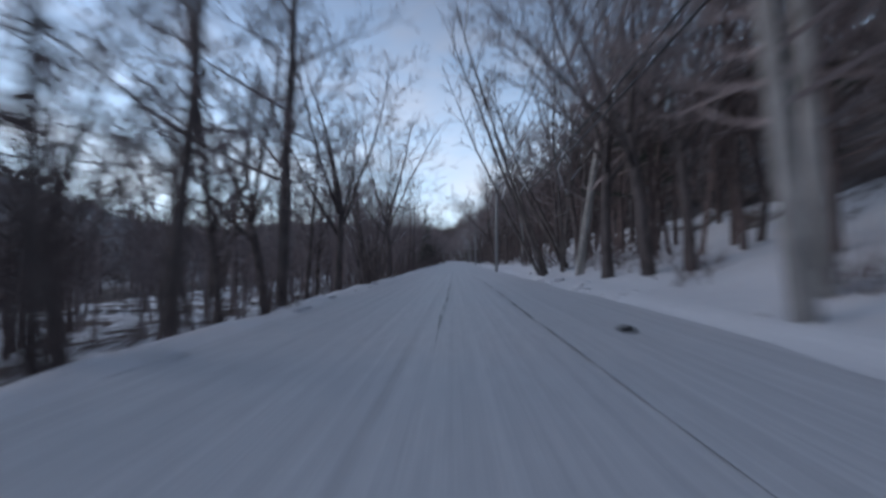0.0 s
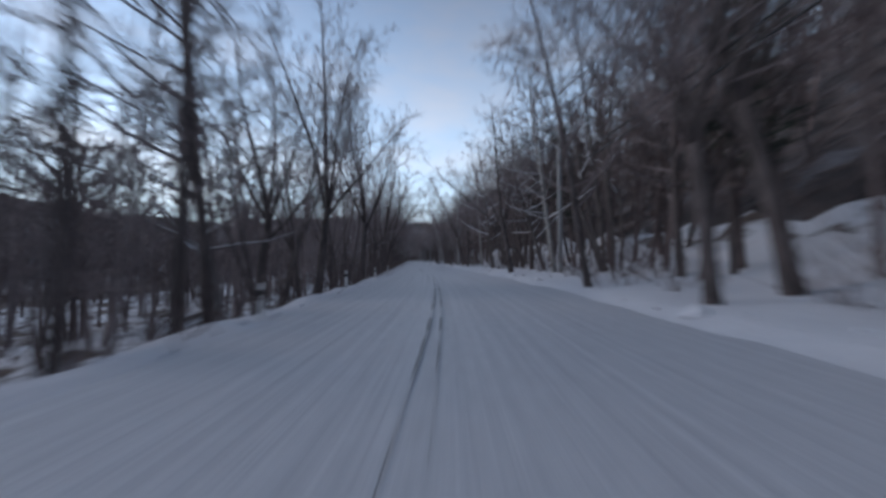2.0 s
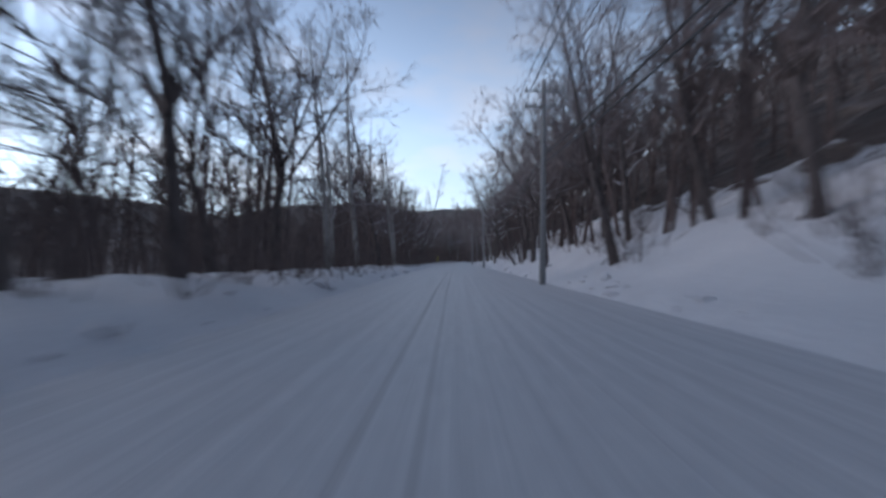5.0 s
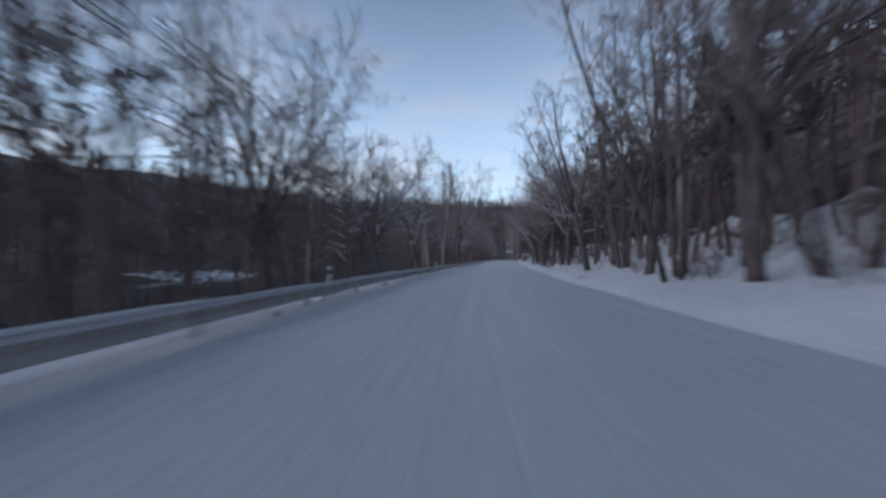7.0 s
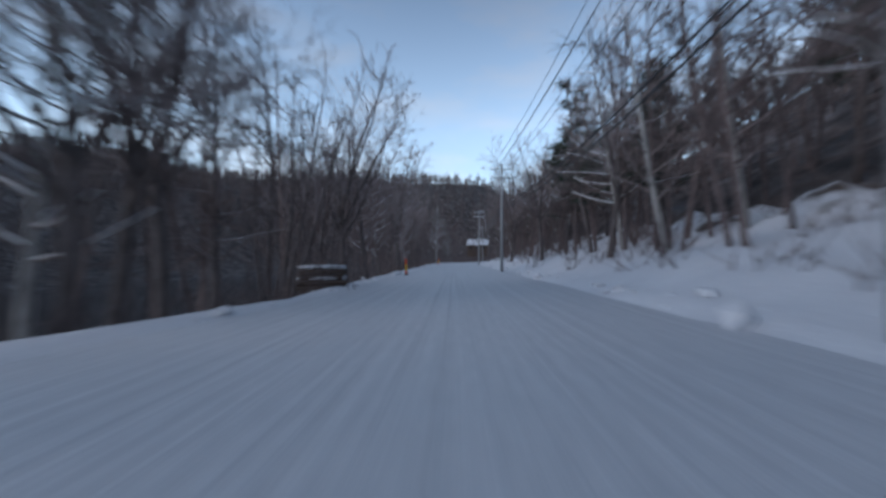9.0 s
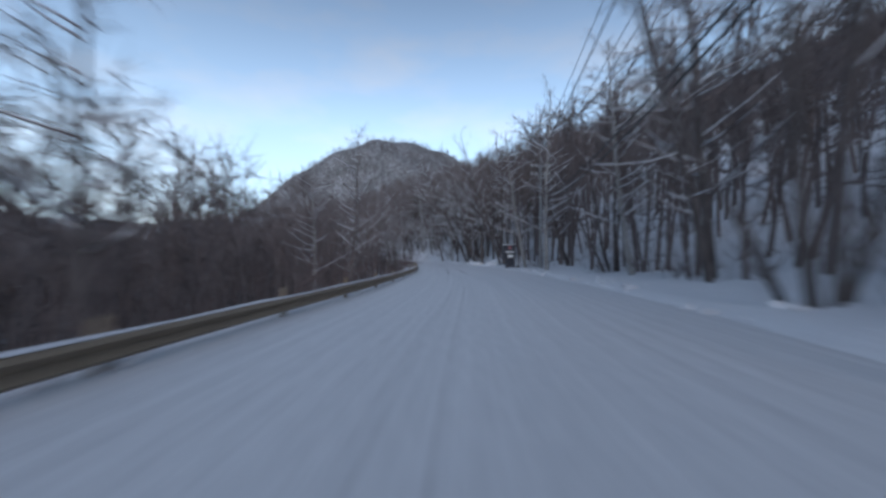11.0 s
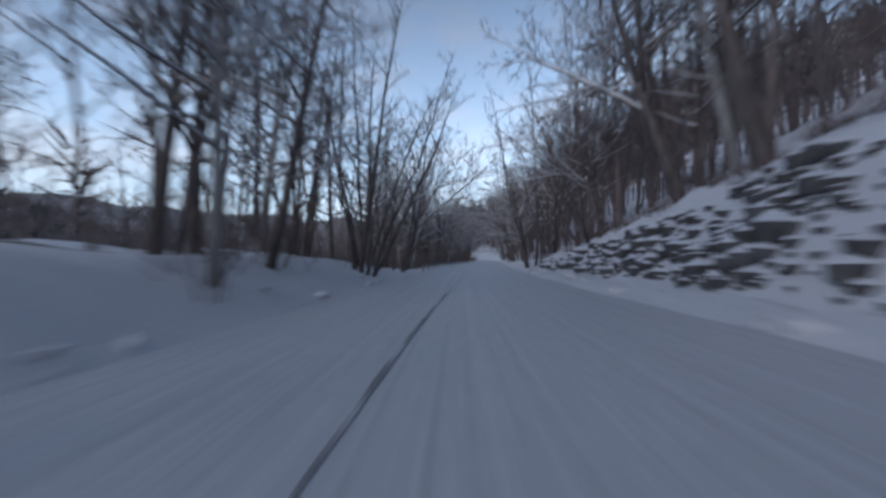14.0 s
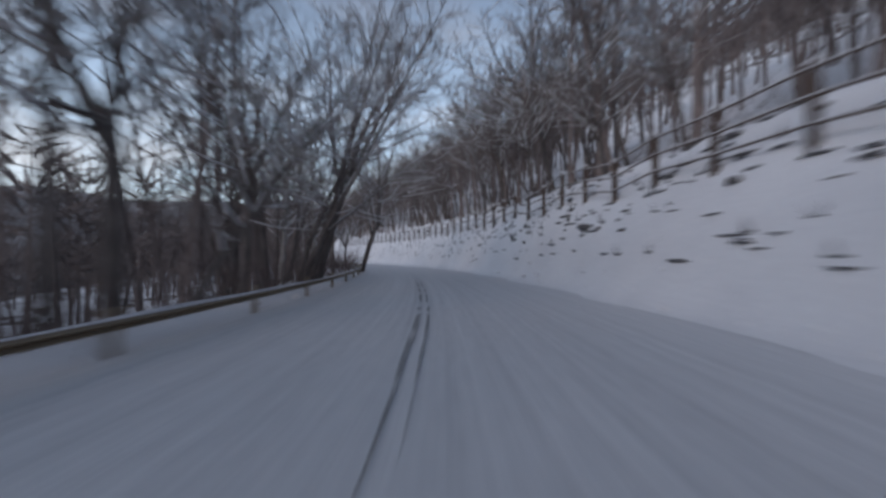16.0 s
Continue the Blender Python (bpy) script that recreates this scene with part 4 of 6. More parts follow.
MARKED += [
    ("tall", 2, 1314.9, 7.0, 13, 10),
    ("broad", 0, 1315.9, -9.0, 13, 0),
    ("tall", 1, 1316.6, -7.0, 18, 24),
    ("broad", 0, 1316.7, 7.0, 15, 8),
    ("tall", 2, 1319.7, -7.2, 16, 0),
    ("tall", 0, 1319.8, 7.0, 12, 10),
    ("broad", 2, 1321.4, -6.0, 18, 0),
    ("tall", 1, 1326.2, 6.8, 14, 9),
    ("multi", 0, 1326.4, -7.6, 17, 0),
    ("multi", 2, 1327.5, -5.6, 15, -4),
    ("spruce", 1, 1329.3, -16.0, 12, 0),
    ("broad", 2, 1333.0, 6.6, 19, 16),
    ("birch", 0, 1334.1, -6.0, 9, -20),
    ("multi", 2, 1334.9, 6.2, 16, 10),
    ("broad", 0, 1338.1, -5.4, 14, -5),
]
MARKED += [
    ("broad", 0, 1345.1, 6.6, 17, 12),
    ("broad", 1, 1354.6, 6.4, 16, 9),
    ("broad", 0, 1357.2, -6.0, 13, 4),
    ("broad", 1, 1360.5, -6.2, 13, -4),
    ("tall", 1, 1360.6, 8.6, 13, 8),
    ("tall", 0, 1361.9, 8.4, 13, 12),
    ("broad", 1, 1366.1, -6.5, 11, 0),
    ("broad", 2, 1368.4, -6.5, 17, -4),
    ("broad", 2, 1374.3, -7.0, 12, 0),
    ("tall", 2, 1374.9, 7.4, 13, 16),
    ("broad", 1, 1381.1, 6.3, 17, 12),
    ("broad", 1, 1383.5, -5.5, 18, -10),
    ("multi", 1, 1386.2, 6.4, 16, 12),
    ("broad", 2, 1386.7, -5.2, 15, -10),
    ("broad", 0, 1390.9, 6.4, 17, 14),
]
MARKED += [
    ("broad", 1, 1400.9, -6.0, 13, 0),
    ("broad", 2, 1400.9, -6.5, 14, 0),
    ("birch", 1, 1401.4, -5.2, 12, -20),
    ("broad", 0, 1404.9, -7.0, 14, 0),
    ("broad", 2, 1405.4, -6.4, 13, 4),
    ("broad", 1, 1408.3, 7.2, 8, 18),
    ("broad", 0, 1410.0, -6.6, 11, 0),
    ("multi", 0, 1410.2, -8.0, 12, 0),
    ("broad", 1, 1412.0, -6.0, 13, -6),
    ("broad", 2, 1419.1, -6.4, 9, -10),
    ("broad", 0, 1426.8, 8.0, 8, 18),
    ("tall", 0, 1445.4, -5.4, 13, 6),
    ("broad", 1, 1446.8, -5.6, 12, 2),
    ("tall", 2, 1448.1, -5.2, 7, -30),
    ("broad", 2, 1452.5, -6.0, 11, -8),
]
MARKED += [
    ("broad", 1, 1455.5, 10.5, 9, 10),
    ("multi", 2, 1457.9, -6.5, 18, -8),
    ("broad", 0, 1461.1, -6.0, 11, -14),
    ("multi", 1, 1461.2, -8.0, 11, 0),
    ("broad", 2, 1461.2, 10.0, 9, 12),
    ("broad", 1, 1461.6, -5.8, 18, -14),
    ("broad", 1, 1469.0, 9.2, 11, 14),
    ("broad", 1, 1469.8, 11.0, 17, 14),
    ("broad", 2, 1475.9, -4.1, 16, -14),
    ("broad", 0, 1479.3, 11.0, 17, 16),
    ("broad", 0, 1480.3, 8.9, 11, 14),
    ("broad", 0, 1489.5, -5.5, 10, -10),
]
MARKED += [
    ("broad", 1, 732.0, 10.2, 13, 4),
    ("broad", 0, 734.8, 11.4, 14, 2),
    ("broad", 2, 738.0, 11.2, 13, 0),
    ("multi", 0, 745.0, 10.6, 12, 3),
    ("broad", 1, 752.0, 9.6, 13, 0),
    ("broad", 0, 757.0, 9.2, 14, 3),
    ("broad", 2, 763.0, 8.8, 13, 0),
]
MARKED += [
    ("broad", 1, 1141.0, 7.8, 19, 15),
    ("broad", 0, 1153.0, 7.4, 20, 16),
    ("broad", 2, 1166.0, 7.2, 20, 14),
    ("broad", 1, 1180.0, 7.4, 20, 14),
]
MARKED += [
    ("multi", 1, 1190.0, 8.2, 19, 14),
    ("multi", 0, 1196.0, -5.2, 18, -8),
    ("multi", 2, 1200.0, 8.4, 20, 14),
    ("broad", 1, 1204.0, -5.6, 19, -10),
]
MARKED += [("broad" if i % 2 else "multi", i % 3, 338.0 + 11.0 * i, -5.8 - (i * 0.7) % 1.9, 17 + (i * 1.3) % 3, -4 - (i * 3) % 8) for i in range(8)]
MARKED += [
    ("broad", 0, 321.5, -7.4, 16, -2),
    ("broad", 1, 325.5, -6.2, 17, -6),
    ("multi", 1, 329.0, -7.8, 17, -4),
    ("broad", 2, 332.5, -6.8, 17, -6),
    ("broad", 0, 343.0, -7.6, 18, -6),
]
# pines: stretches of s, distance beyond the road's edge, spacing, height
pine_rng = random.Random(8)
for s0, s1, side, near, far, step, tall in ((15, 330, 1, 5.5, 15, 9.0, 14), (600, 715, 1, 5.5, 15, 6.0, 13), (738, 985, 1, 5.5, 16, 5.5, 13), (1046, 1116, -1, 3.0, 9.0, 9.0, 8),
                                           (1120, 1180, -1, 2.5, 7.0, 9.0, 12), (1182, 1200, -1, 3.0, 7.0, 6.0, 12), (1226, 1246, -1, 3.5, 8.0, 6.0, 12), (1318, 1332, -1, 5.0, 9.0, 7.0, 12), (1060, 1130, 1, 7.0, 14.0, 9.0, 14)):
    for s in np.arange(s0, s1, step):
        off = pine_rng.uniform(near, far)
        ss = float(s) + pine_rng.uniform(-1.5, 1.5)
        lat = float(edge_right(ss)) + off if side > 0 else float(edge_left(ss)) - off
        MARKED.append(("pine", pine_rng.randint(0, 2), ss, lat, tall * pine_rng.uniform(0.8, 1.15), pine_rng.uniform(-2, 4)))

for style, variant, s, lat, height, lean in MARKED:
    tree(style, variant, s, lat, height, radians(lean), s > 990, turn=s * 1.7)

rng = random.Random(5)


def clear(s, lat, keep):
    for a, b, c, d in keep:
        if a < s < b and c < lat < d:
            return False
    return True


# stretches kept open: s from, to, lat from, to
OPEN = ((712, 745, -16, -4), (1012, 1050, 4, 7.5), (716, 762, 4, 12), (1205, 1298, 4, 9.5), (1425, 1560, 4, 9.0))
taken = [(row[2], row[3]) for row in MARKED]
tally = {style: sum(1 for row in MARKED if row[0] == style) for style in LABELS}
TALLER = ((-50, 300, 360, 540, 600, 770, 1000, 1040, 1140, 1230, 1300, 1600), (1.35, 1.25, 1.15, 1.3, 1.2, 1.15, 1.1, 1.5, 1.5, 1.3, 1.4, 1.4))
LOWER = ((-50, 330, 370, 540, 600, 680, 770, 965, 1010, 1075, 1100, 1190, 1230, 1600), (1.0, 1.0, 1.35, 1.3, 1.25, 0.95, 1.15, 1.1, 0.55, 0.55, 0.95, 0.95, 1.15, 1.15))
for s in np.arange(-20, 1560, 3.7):
    for side in (-1, 1):
        ss = s + rng.uniform(-2, 2)
        off = rng.uniform(1.2, 6.0) if side > 0 else rng.uniform(2.0, 6.5)
        if side > 0 and (765 < ss < 990 or ss > 1425):
            off += 3.5 if ss < 1000 else 5.5
        if side > 0 and (1075 < ss < 1205 or 1300 < ss < 1425):
            off += 3.2 if ss < 1205 else 1.5
        lat = float(edge_right(ss)) + off if side > 0 else float(edge_left(ss)) - off
        style = rng.choice(("broad", "tall", "multi", "multi", "tall", "broad", "birch"))
        h = rng.uniform(10.0, 14.5) * float(np.interp(ss, *(TALLER if side > 0 else LOWER)))
        lean, var, turn = rng.gauss(4 if side > 0 else 2, 5), rng.randint(0, 2), rng.uniform(0, 6.28)
        if ss > 990 and side > 0:
            lean += 7
        if not clear(ss, lat, OPEN) or min((abs(ss - a) + abs(lat - b) for a, b in taken), default=9) < 2.0 or tally[style] >= 290:
            continue
        taken.append((ss, lat))
        tally[style] += 1
        tree(style, var, ss, lat, h, radians(lean), ss > 990 or rng.random() < 0.2, turn, radians(rng.gauss(0, 3)))


# a few more on the valley side of the first bend
for style, var, s, lat, h in (("broad", 1, 144.0, -6.4, 15), ("tall", 1, 149.5, -7.2, 15), ("broad", 0, 155.0, -6.6, 14), ("multi", 2, 160.5, -6.0, 13), ("broad", 2, 168.0, -6.8, 14)):
    tree(style, var, s, lat, h, 0.03, False, s * 1.7)


def build_woods(name, label, mat, spots, lite):
    """Woods further back: many plain bare trees in one body."""
    st = Stock()
    for i, (s, lat, h) in enumerate(spots):
        v, t = lite[i % len(lite)]
        x, y = road_xy(s, lat)
        z = float(ground_z(np.array([s]), np.array([lat]))[0])
        a = i * 2.4
        c, n = math.cos(a), math.sin(a)
        k = h / 11.0
        st.add(np.stack(((v[:, 0] * c - v[:, 1] * n) * k + x, (v[:, 0] * n + v[:, 1] * c) * k + y, v[:, 2] * k + z), axis=-1), t)
    return tagged(new(name, st.mesh(name, mat)), label, "woods", kind="stuff")


def mid_tree(seed, slim):
    """A bare tree of the second rank: a stem, limbs and sprays of twigs."""
    r = np.random.RandomState(seed)
    st = Stock()
    lean = r.normal(0, 0.45, 2)
    st.tube([(0, 0, -0.6), (lean[0], lean[1], 4.5), (lean[0] * 2, lean[1] * 2, 10.5)], [0.11, 0.07, 0.015], 3)
    base, tip, rad = [], [], []
    for i in range(14):
        z = r.uniform(1.6, 9.4)
        a, up = r.uniform(0, 2 * math.pi), r.uniform(0.25, 1.5)
        ln = r.uniform(1.8, 3.8) * (0.6 if slim else 1.0) * np.interp(z, (1.5, 5, 9), (0.7, 1.1, 0.6))
        p = np.array((lean[0] * z / 5, lean[1] * z / 5, z))
        d = np.array((math.cos(a), math.sin(a), up))
        d /= np.linalg.norm(d)
        base.append(p)
        tip.append(p + d * ln)
        rad.append(0.04)
        for j in range(7):
            q = p + d * ln * r.uniform(0.2, 1.0)
            e = d + r.normal(0, 0.75, 3)
            e /= np.linalg.norm(e)
            base.append(q)
            tip.append(q + e * r.uniform(0.7, 2.0))
            rad.append(r.uniform(0.018, 0.034))
    st.spikes(base, tip, rad)
    return st.get()


LITE = [mid_tree(300 + i, i % 3 == 2) for i in range(7)]
SHORE = ((655, 965, -95, -15),)      # the river below the road
for s0, s1, side, step, mat in ((-40, 990, 1, 0.56, BRUSH), (-40, 420, -1, 0.5, TWIG), (420, 990, -1, 0.55, BRUSH), (990, 1640, 1, 0.5, TWIG_SNOW), (990, 1105, -1, 0.36, TWIG_SNOW), (1105, 1640, -1, 0.75, TWIG_SNOW)):
    spots = []
    for s in np.arange(s0, s1, step):
        if side > 0:
            lat, h = float(edge_right(s)) + 5.0 + 24 * rng.random() ** 1.6, rng.uniform(9.5, 13.5) * float(np.interp(s, *TALLER))
        else:
            lat = float(edge_left(s)) - 4.5 - 26 * rng.random() ** 1.4
            h = rng.uniform(9, 13) * max(float(np.interp(s, *LOWER)), float(np.interp(lat, (-16, -9), (1.1, 0.62))))
        spots.append((s + rng.uniform(-1, 1), lat, h))
    spots = [p for p in spots if clear(p[0], p[1], OPEN) and clear(p[0], p[1], SHORE)]
    build_woods("woods", "dense bare woods on the slopes behind the roadside trees", mat, spots, LITE)


def far_tree(seed):
    """A bare crown seen from far off: a stem and coarse sprays."""
    r = np.random.RandomState(seed)
    st = Stock()
    st.spikes([(0, 0, -0.5)], [(0, 0, 9.0)], 0.16)
    n = 46
    z = r.uniform(2.5, 9.0, n)
    a = r.uniform(0, 2 * math.pi, n)
    w = r.uniform(0.1, 0.7, n)
    base = np.stack((np.cos(a) * w, np.sin(a) * w, z), axis=-1)
    reach = r.uniform(1.2, 2.6, n) * np.interp(z, (2, 5, 9), (0.8, 1.2, 0.5))
    tip = base + np.stack((np.cos(a) * reach, np.sin(a) * reach, r.uniform(0.2, 2.2, n)), axis=-1)
    st.spikes(base, tip, r.uniform(0.06, 0.12, n))
    return st.get()


FAR = [far_tree(i) for i in range(5)]


def build_far_woods(name, s0, s1, mat, count, sides):
    r = np.random.RandomState(int(s0) + 900)
    V, T, n = [], [], 0
    s = r.uniform(s0, s1, count)
    right = r.rand(count) < sides
    lat = np.where(right, r.uniform(24, 98, count), -r.uniform(20, 88, count))
    x, y = road_xy(s, lat)
    z = ground_z(s, lat)
    # beyond the river the trees stand on the far bank
    over = (~right) & (s > 640) & (s < 975) & (lat < -15)
    lat = np.where(over, -r.uniform(94, 165, count), lat)
    x, y = road_xy(s, lat)
    z = np.where(over, np.interp(-lat, (60, 110, 200), (-9, 0, 62)) * np.interp(s, (700, 780), (0.3, 1)) - 1.0, z)
    size = r.uniform(0.8, 1.4, count) * np.where(over, 1.35, 1.0)
    for i in range(count):
        if not right[i] and not clear(s[i], lat[i] + 12, OPEN):
            size[i] *= 0.7
        v, t = FAR[i % 5]
        a = r.uniform(0, 6.28)
        c, q = math.cos(a) * size[i], math.sin(a) * size[i]
        V.append(np.stack((v[:, 0] * c - v[:, 1] * q + x[i], v[:, 0] * q + v[:, 1] * c + y[i], v[:, 2] * size[i] + z[i]), axis=-1))
        T.append(t + n)
        n += len(v)
    me = mesh_np(name, np.concatenate(V), np.concatenate(T), [mat])
    return tagged(new(name, me), "far bare woods covering the valley and the hillside", "woods", kind="stuff")


build_far_woods("far_woods", -60, 990, BRUSH, 3000, 0.5)
build_far_woods("far_woods", 990, 1670, TWIG_SNOW, 2400, 0.6)


def build_hill_woods(name, mat, count, seed, centre, reach, bearings):
    """Bare crowns scattered over a stretch of the hills: round centre (a station of the road), between two distances and two bearings to the left of its heading."""
    r = np.random.RandomState(seed)
    st = Stock()
    n = 24
    st.spikes([(0, 0, -1.0)], [(0, 0, 9.0)], 0.22)
    z = r.uniform(2.0, 8.5, n)
    a = r.uniform(0, 2 * math.pi, n)
    base = np.stack((np.cos(a) * 0.3, np.sin(a) * 0.3, z), axis=-1)
    out = r.uniform(1.5, 3.2, n) * np.interp(z, (2, 5, 9), (0.8, 1.2, 0.6))
    st.spikes(base, base + np.stack((np.cos(a) * out, np.sin(a) * out, r.uniform(0.3, 2.6, n)), axis=-1), r.uniform(0.14, 0.26, n))
    v0, t0 = st.get()
    gx, gy, gz, gd = HILL
    cx, cy = road_xy(centre, 0.0)
    dist = np.sqrt(r.uniform(reach[0] ** 2, reach[1] ** 2, count))
    way = heading(centre) + np.radians(r.uniform(bearings[0], bearings[1], count))
    x, y = cx - np.sin(way) * dist, cy + np.cos(way) * dist
    i = np.clip(np.searchsorted(gx, x) - 1, 0, len(gx) - 2)
    j = np.clip(np.searchsorted(gy, y) - 1, 0, len(gy) - 2)
    fx, fy = (x - gx[i]) / (gx[i + 1] - gx[i]), (y - gy[j]) / (gy[j + 1] - gy[j])
    h = (gz[i, j] * (1 - fx) + gz[i + 1, j] * fx) * (1 - fy) + (gz[i, j + 1] * (1 - fx) + gz[i + 1, j + 1] * fx) * fy
    keep = (gd[i, j] > 105) & (h > 2.0)
    x, y, h = x[keep], y[keep], h[keep]
    turn, size = r.uniform(0, 6.28, len(x)), r.uniform(0.6, 1.15, len(x))
    c, s = (np.cos(turn) * size)[:, None], (np.sin(turn) * size)[:, None]
    v = np.stack((v0[:, 0] * c - v0[:, 1] * s + x[:, None], v0[:, 0] * s + v0[:, 1] * c + y[:, None], v0[:, 2] * (size * r.uniform(0.65, 1.3, len(x)))[:, None] + h[:, None]), axis=-1)
    f = (t0[None] + (np.arange(len(x)) * len(v0))[:, None, None]).reshape(-1, 3)
    me = mesh_np(name, v.reshape(-1, 3), f, [mat])
    return tagged(new(name, me), "bare winter trees standing over the far hillsides", "woods", kind="stuff")


build_hill_woods("hill_woods", BRUSH, 3600, 401, 720, (300, 620), (-10, 50))
build_hill_woods("hill_woods", TWIG_SNOW, 2600, 402, 1035, (480, 1000), (-18, 26))
build_hill_woods("hill_woods", TWIG_SNOW, 1600, 403, 1230, (150, 420), (8, 60))
build_hill_woods("hill_woods", BRUSH, 1800, 404, 150, (150, 420), (5, 60))


def build_brush(name, s0, s1, mat):
    """Low tangled brush along the foot of the woods."""
    r = np.random.RandomState(int(s0) + 200)
    st = Stock()
    for s in np.arange(s0, s1, 1.1):
        for side in (-1, 1):
            ss = s + r.uniform(-0.6, 0.6)
            off = r.uniform(0.9, 3.2) if r.rand() < (0.55 if ss < 330 or side < 0 else 0.3) else r.uniform(3, 14)
            lat = float(edge_right(ss)) + off + 1.0 if side > 0 else float(edge_left(ss)) - off
            if side > 0 and not clear(ss, lat, OPEN):
                continue
            x, y = road_xy(ss, lat)
            z = float(ground_z(np.array([ss]), np.array([lat]))[0])
            n = 30
            w, h = r.uniform(0.5, 1.2), r.uniform(1.0, 3.0)
            base = np.stack((x + r.normal(0, w * 0.4, n), y + r.normal(0, w * 0.4, n), np.full(n, z - 0.1)), axis=-1)
            up = np.stack((r.normal(0, 0.4, n), r.normal(0, 0.4, n), r.uniform(0.4, 1.0, n)), axis=-1) * h
            base[n // 3:] += up[n // 3:] * r.uniform(0.2, 0.6, (n - n // 3, 1))
            st.spikes(base, base + up * r.uniform(0.5, 1.0, (n, 1)), r.uniform(0.01, 0.026, n))
    # dead growth hanging over the top of the stone bank
    for s in np.arange(max(s0, 1212), min(s1, 1296), 0.35):
        lat = 9.3 + r.normal(0, 0.25)
        x, y = road_xy(s, lat)
        n = 14
        base = np.stack((x + r.normal(0, 0.25, n), y + r.normal(0, 0.25, n), np.full(n, float(ground_z(np.array([s]), np.array([lat]))[0]) - 0.05)), axis=-1)
        st.spikes(base, base + np.stack((r.normal(0, 0.25, n), r.normal(0, 0.25, n), r.uniform(0.1, 0.7, n)), axis=-1), r.uniform(0.012, 0.03, n))
    return tagged(new(name, st.mesh(name, mat)), "low reddish-brown brush at the foot of the trees", "brush", kind="stuff")


build_brush("brush", -30, 990, BRUSH)
build_brush("brush", 990, 1560, BRUSH)


def bank_litter(name, spans, count):
    """Small stones and dead stalks that show through the snow of the banks; on the last bank, long ones imitate shaded
    ledges.
    """
    r = np.random.RandomState(77)
    st = Stock()
    bm = bmesh.new()
    bmesh.ops.create_icosphere(bm, subdivisions=1, radius=1.0)
    v0 = np.array([v.co[:] for v in bm.verts])
    t0 = np.array([[v.index for v in f.verts] for f in bm.faces])
    bm.free()
    for s0, s1, lo, hi, share in spans:
        for i in range(int(count * share)):
            s, off = r.uniform(s0, s1), r.uniform(lo, hi)
            lat = float(edge_right(s)) + off
            x, y = road_xy(s, lat)
            z = float(ground_z(np.array([s]), np.array([lat]))[0])
            h = heading(s) + math.pi / 2 + r.normal(0, 0.15 if s0 == 1430 else 0.4)
            # long thin stones added on the last bank for its ledges' shadow streaks
            long = 1.7 if s0 == 1430 else 1.0
            w, d, t = r.uniform(0.08, 0.38) * r.uniform(0.5, 1.0) * long, r.uniform(0.04, 0.12), r.uniform(0.04, 0.09) / long ** 0.3
            v = v0 * (w, d, t) * (1 + 0.2 * r.normal(size=(len(v0), 1)))
            c, n = math.cos(h), math.sin(h)
            st.add(np.stack((v[:, 0] * c - v[:, 1] * n + x, v[:, 0] * n + v[:, 1] * c + y, v[:, 2] + z + t * 0.3), axis=-1), t0)
            if i % 3 == 0:
                k = 5
                b = np.tile((x, y, z), (k, 1)) + r.normal(0, 0.08, (k, 3)) * (1, 1, 0)
                st.spikes(b, b + np.stack((r.normal(0, 0.12, k), r.normal(0, 0.12, k), r.uniform(0.2, 0.5, k)), axis=-1), 0.012)
    return tagged(new(name, st.mesh(name, STONE)), "small stones, dead stalks and long stones imitating shaded ledges in snow", "stones", kind="stuff")


bank_litter("bank_stones", ((335, 400, 1.5, 7, 0.12), (560, 620, 2, 6, 0.08), (1085, 1200, 1.0, 8, 0.25), (1300, 1420, 1.2, 8, 0.25), (1430, 1520, 0.8, 4.4, 0.55)), 1500)


def edge_crumbs(name, count):
    """Lumps of snow that the plough has left along both edges of the road."""
    r = np.random.RandomState(91)
    bm = bmesh.new()
    bmesh.ops.create_icosphere(bm, subdivisions=1, radius=1.0)
    v0 = np.array([v.co[:] for v in bm.verts])
    t0 = np.array([[v.index for v in f.verts] for f in bm.faces])
    bm.free()
    st = Stock()
    s = r.uniform(-20, 1560, count)
    right = r.rand(count) < 0.6
    lat = np.where(right, edge_right(s) + 0.1 + r.exponential(0.5, count), edge_left(s) - 0.1 - r.exponential(0.25, count))
    x, y = road_xy(s, lat)
    z = np.maximum(ground_z(s, lat), 0.0)
    size = 0.03 + r.exponential(0.045, count)
    for i in range(count):
        v = v0 * (1 + 0.25 * r.normal(size=(len(v0), 1))) * (size[i] * r.uniform(0.8, 1.6), size[i] * r.uniform(0.8, 1.6), size[i] * 0.75)
        st.add(v + (x[i], y[i], z[i] + size[i] * 0.3), t0)
    return tagged(new(name, st.mesh(name, SNOW)), "small lumps of ploughed snow along the road's edges", "snow lumps", kind="stuff")


edge_crumbs("snow_lumps", 3200)


